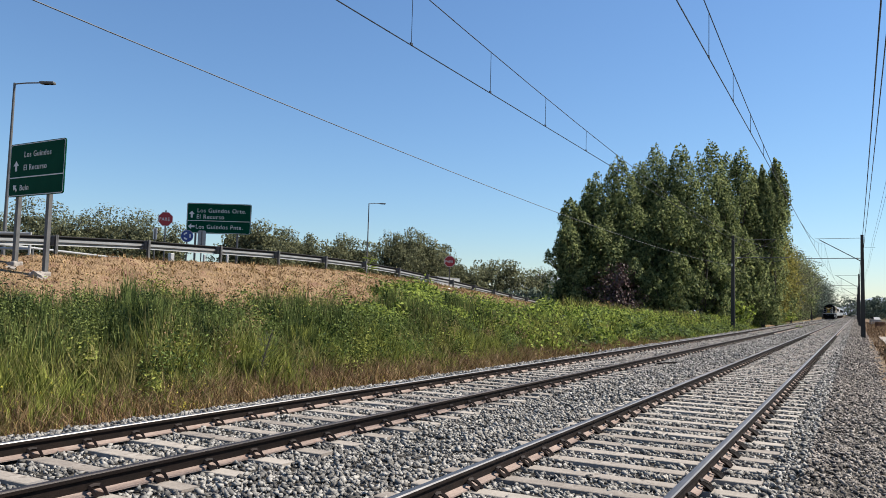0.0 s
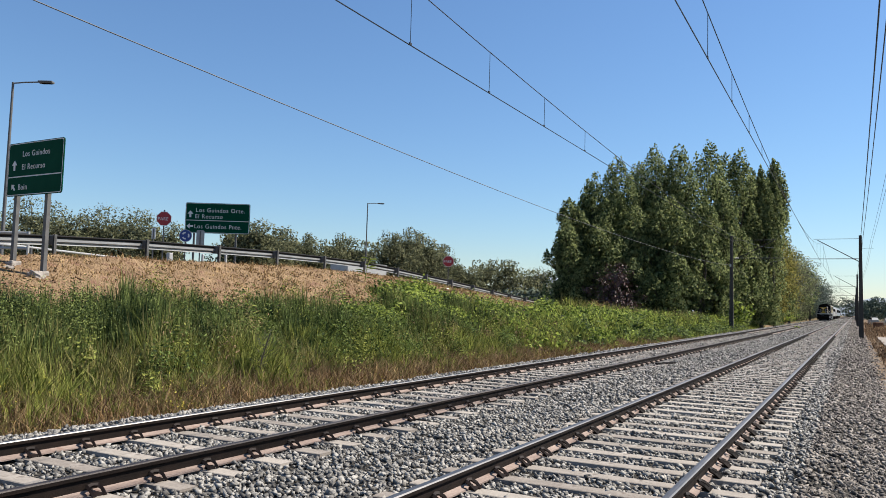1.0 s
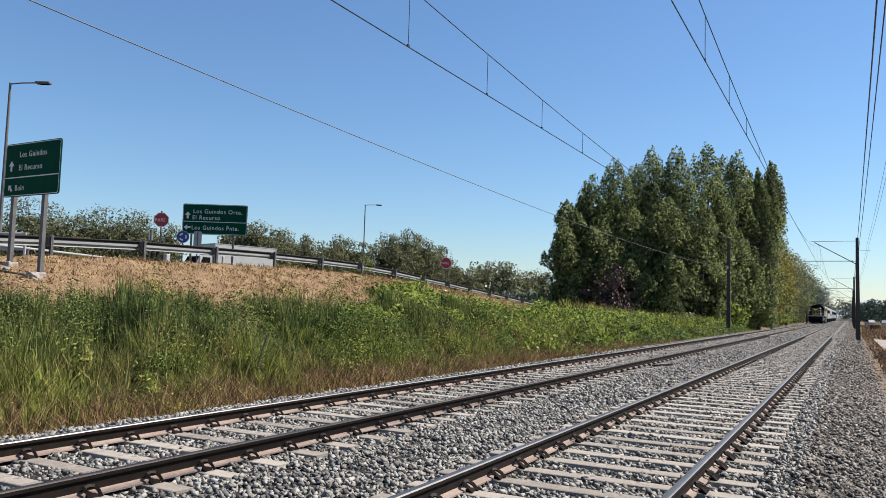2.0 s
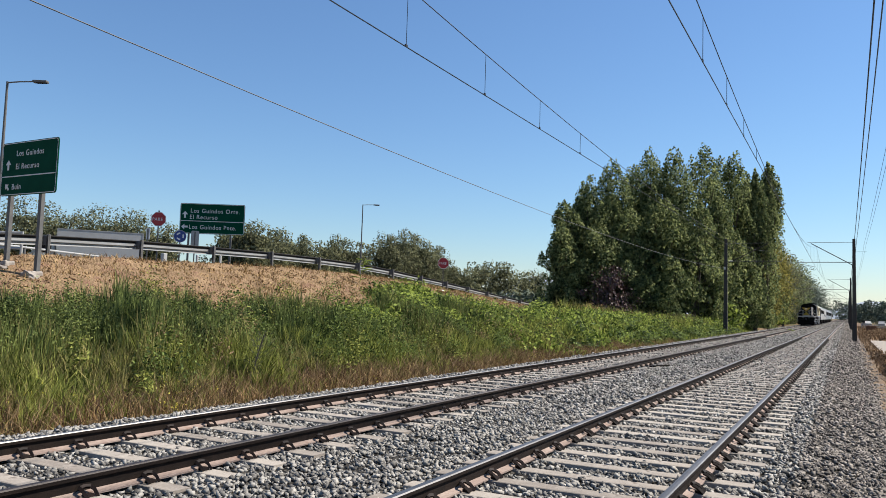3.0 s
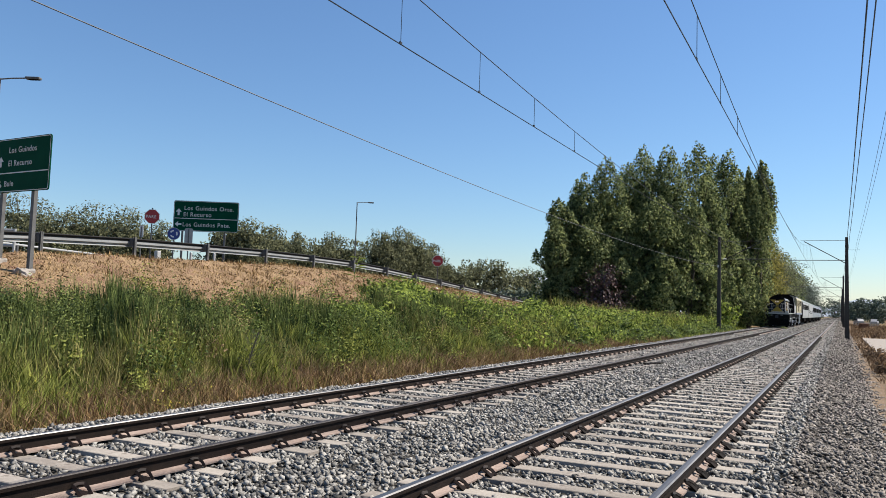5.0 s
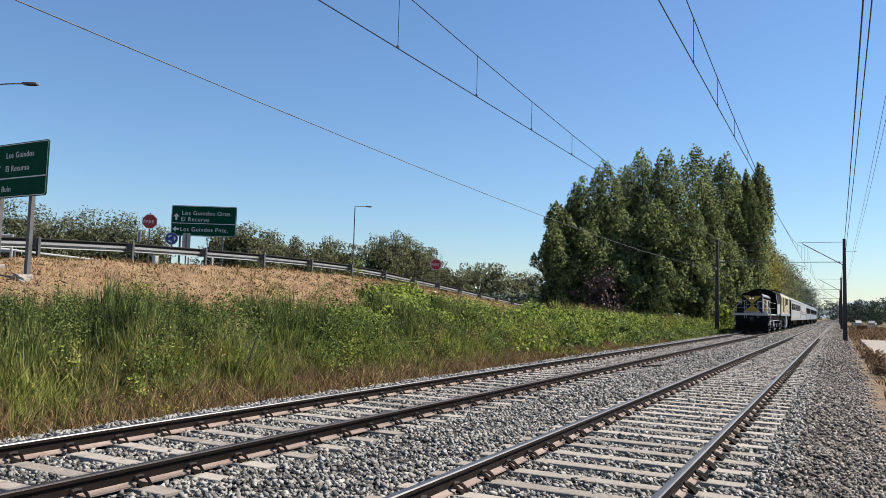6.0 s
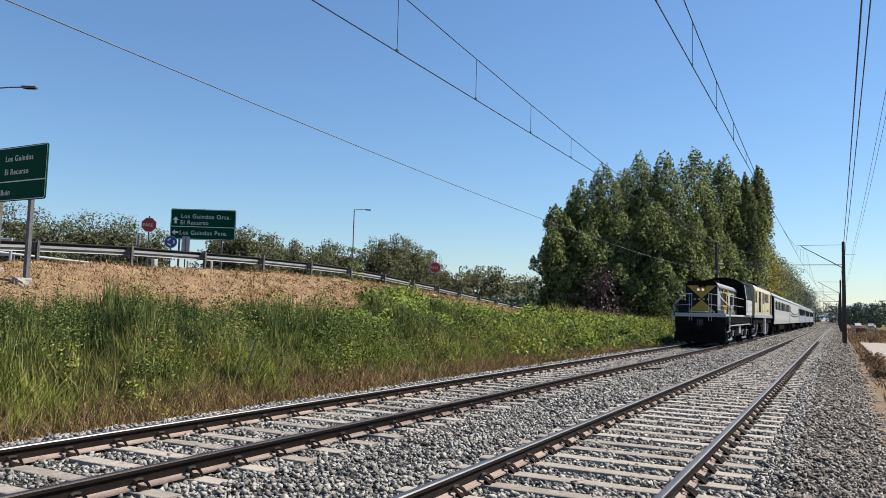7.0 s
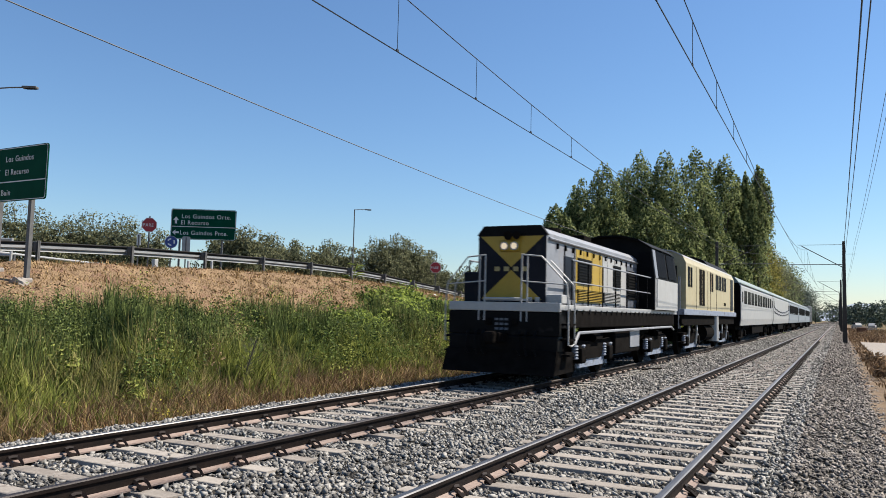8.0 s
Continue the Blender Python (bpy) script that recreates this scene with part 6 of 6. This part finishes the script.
# ---- ballast stones ----
def stones(name, y0, y1, density, size, x0=-8.95, x1=-0.5, kind="stone"):
    n = int((x1 - x0) * (y1 - y0) * density)
    xy = scatter(n, x0, x1, y0, y1)
    keep = np.ones(n, bool)
    for x_left, phase, step, _ in TRACKS:
        c = x_left + GAUGE / 2
        off = np.abs((xy[:, 1] - phase + step / 2) % step - step / 2)
        on = (np.abs(xy[:, 0] - c) < 1.40) & (off < 0.125)
        keep &= ~(on & (G.uniform(size=n) > 0.035))
        for s in (-1, 1):
            keep &= np.abs(xy[:, 0] - c - s * GAUGE / 2) > 0.085
    xy = xy[keep]
    n = len(xy)
    z = np.interp(xy[:, 0], [a for a, _ in BED], [b for _, b in BED]) + 0.018 * ripple(xy[:, 0] * 3, xy[:, 1] * 3, 1.0)
    wedge = np.array([[-1, -0.8, -0.6], [1, -0.8, -0.6], [0.1, 0.9, -0.6], [-0.9, -0.7, 0.6], [0.9, -0.7, 0.6], [0, 0.8, 0.6]]) * 0.95
    s = size * G.uniform(0.55, 1.4, n)
    v = wedge[None] * G.uniform(0.6, 1.1, (n, 1, 3)) + G.uniform(-0.35, 0.35, (n, 6, 3))
    q = G.normal(size=(n, 4))
    q /= np.linalg.norm(q, axis=1)[:, None]
    a, b, c, d = q.T
    rot = np.stack([np.stack([1 - 2 * (c * c + d * d), 2 * (b * c - a * d), 2 * (b * d + a * c)], -1),
                    np.stack([2 * (b * c + a * d), 1 - 2 * (b * b + d * d), 2 * (c * d - a * b)], -1),
                    np.stack([2 * (b * d - a * c), 2 * (c * d + a * b), 1 - 2 * (b * b + c * c)], -1)], 1)
    v = np.einsum("nij,nkj->nki", rot, v) * (s * 0.5)[:, None, None]
    v[:, :, 2] *= 0.85
    v[:, :, :2] += xy[:, None, :]
    v[:, :, 2] += (z + s * G.uniform(-0.05, 0.40, n))[:, None]
    f = np.array([[2, 1, 0], [3, 4, 5], [0, 1, 4], [0, 4, 3], [1, 2, 5], [1, 5, 4], [2, 0, 3], [2, 3, 5]])
    faces = (np.arange(n)[:, None, None] * 6 + f[None]).reshape(-1, 3)
    return tagged(sheet(name, v.reshape(-1, 3), faces, kind), "loose angular grey ballast stones" if kind == "stone" else "dusty brown-grey stones on the ballast shoulder", "ballast", kind="stuff")


for x0, x1, kind in ((-8.95, -0.5, "stone"), (-0.5, 1.15, "stone_brown")):
    stones("ballast_stones", -8.0, 3.0, 60, 0.06, x0, x1, kind)
    stones("ballast_stones", 3.0, 13.0, 540, 0.056, x0, x1, kind)
    stones("ballast_stones", 13.0, 26.0, 290, 0.066, x0, x1, kind)
    stones("ballast_stones", 26.0, 50.0, 100, 0.085, x0, x1, kind)
    stones("ballast_stones", 50.0, 120.0, 32, 0.12, x0, x1, kind)
    stones("ballast_stones", 120.0, 320.0, 5, 0.2, x0, x1, kind)


def clods():
    xy = patchy(scatter(9000, -23.6, -14.0, 8, 60), 0.8, -0.2)
    n = len(xy)
    cube = np.array([[i, j, k] for i in (-1, 1) for j in (-1, 1) for k in (-1, 1)], float)
    s = G.uniform(0.015, 0.042, n) * G.uniform(0.4, 1.0, n)
    v = (cube[None] + G.uniform(-0.45, 0.45, (n, 8, 3))) * s[:, None, None] * np.array([1, 1, 0.7])
    v[:, :, :2] += xy[:, None, :]
    v[:, :, 2] += ground_z(xy[:, 0], xy[:, 1])[:, None]
    f = np.array([[0, 1, 3, 2], [4, 6, 7, 5], [0, 4, 5, 1], [2, 3, 7, 6], [0, 2, 6, 4], [1, 5, 7, 3]])
    faces = (np.arange(n)[:, None, None] * 8 + f[None]).reshape(-1, 4)
    return tagged(sheet("earth_clods", v.reshape(-1, 3), faces, "clod"), "dry brown clods and stones on the slope", "clods", kind="stuff")


clods()

# ---- what moves ----
def motions():
    for v, back in train:
        walk(v, [(t, pose(AXIS_X, FRONT_AT_END + back + SPEED * (8.0 - t), 0)) for t in (0.0, 2.0, 4.0, 6.0, 8.0)])
    ticks = [k / FPS for k in range(8 * FPS + 1)]
    for ws, y, r in wheels:
        walk(ws, [(t, pose(0, y, r, math.degrees(SPEED * t / r) % 360)) for t in ticks])
    # rear corner of the truck's box: seconds, x, y, road height, heading
    route = [(0.0, -38.39, 74.72, 1.26, 1.9), (0.5, -38.15, 67.46, 1.54, -0.6), (1.0, -38.55, 60.22, 1.90, -5.3), (1.5, -39.45, 53.54, 2.33, -9.5),
             (2.0, -40.69, 47.44, 2.60, -13.2), (2.5, -42.15, 41.99, 2.78, -22.1), (3.0, -44.56, 37.90, 2.92, -38.6), (3.5, -47.81, 34.91, 2.96, -55.4),
             (4.0, -52.08, 32.71, 2.90, -64.9), (4.5, -56.7, 30.74, 2.50, -66.9), (6.0, -71.0, 24.6, 0.2, -67.0), (8.0, -90.0, 16.5, -0.2, -67.0)]
    way, pace = [], 11.5
    for t, x, y, z, turn in route:
        c, d = math.cos(radians(turn)), math.sin(radians(turn))
        way.append((t, pose(x - (c * 1.0 - d * 7.3), y - (d * 1.0 + c * 7.3), z, 0, 0, turn)))
    walk(truck, way)
    for w, x, y in truck_wheels:
        walk(w, [(t, pose(x, y, 0.36, math.degrees(pace * t / 0.36) % 360)) for t in ticks])


motions()
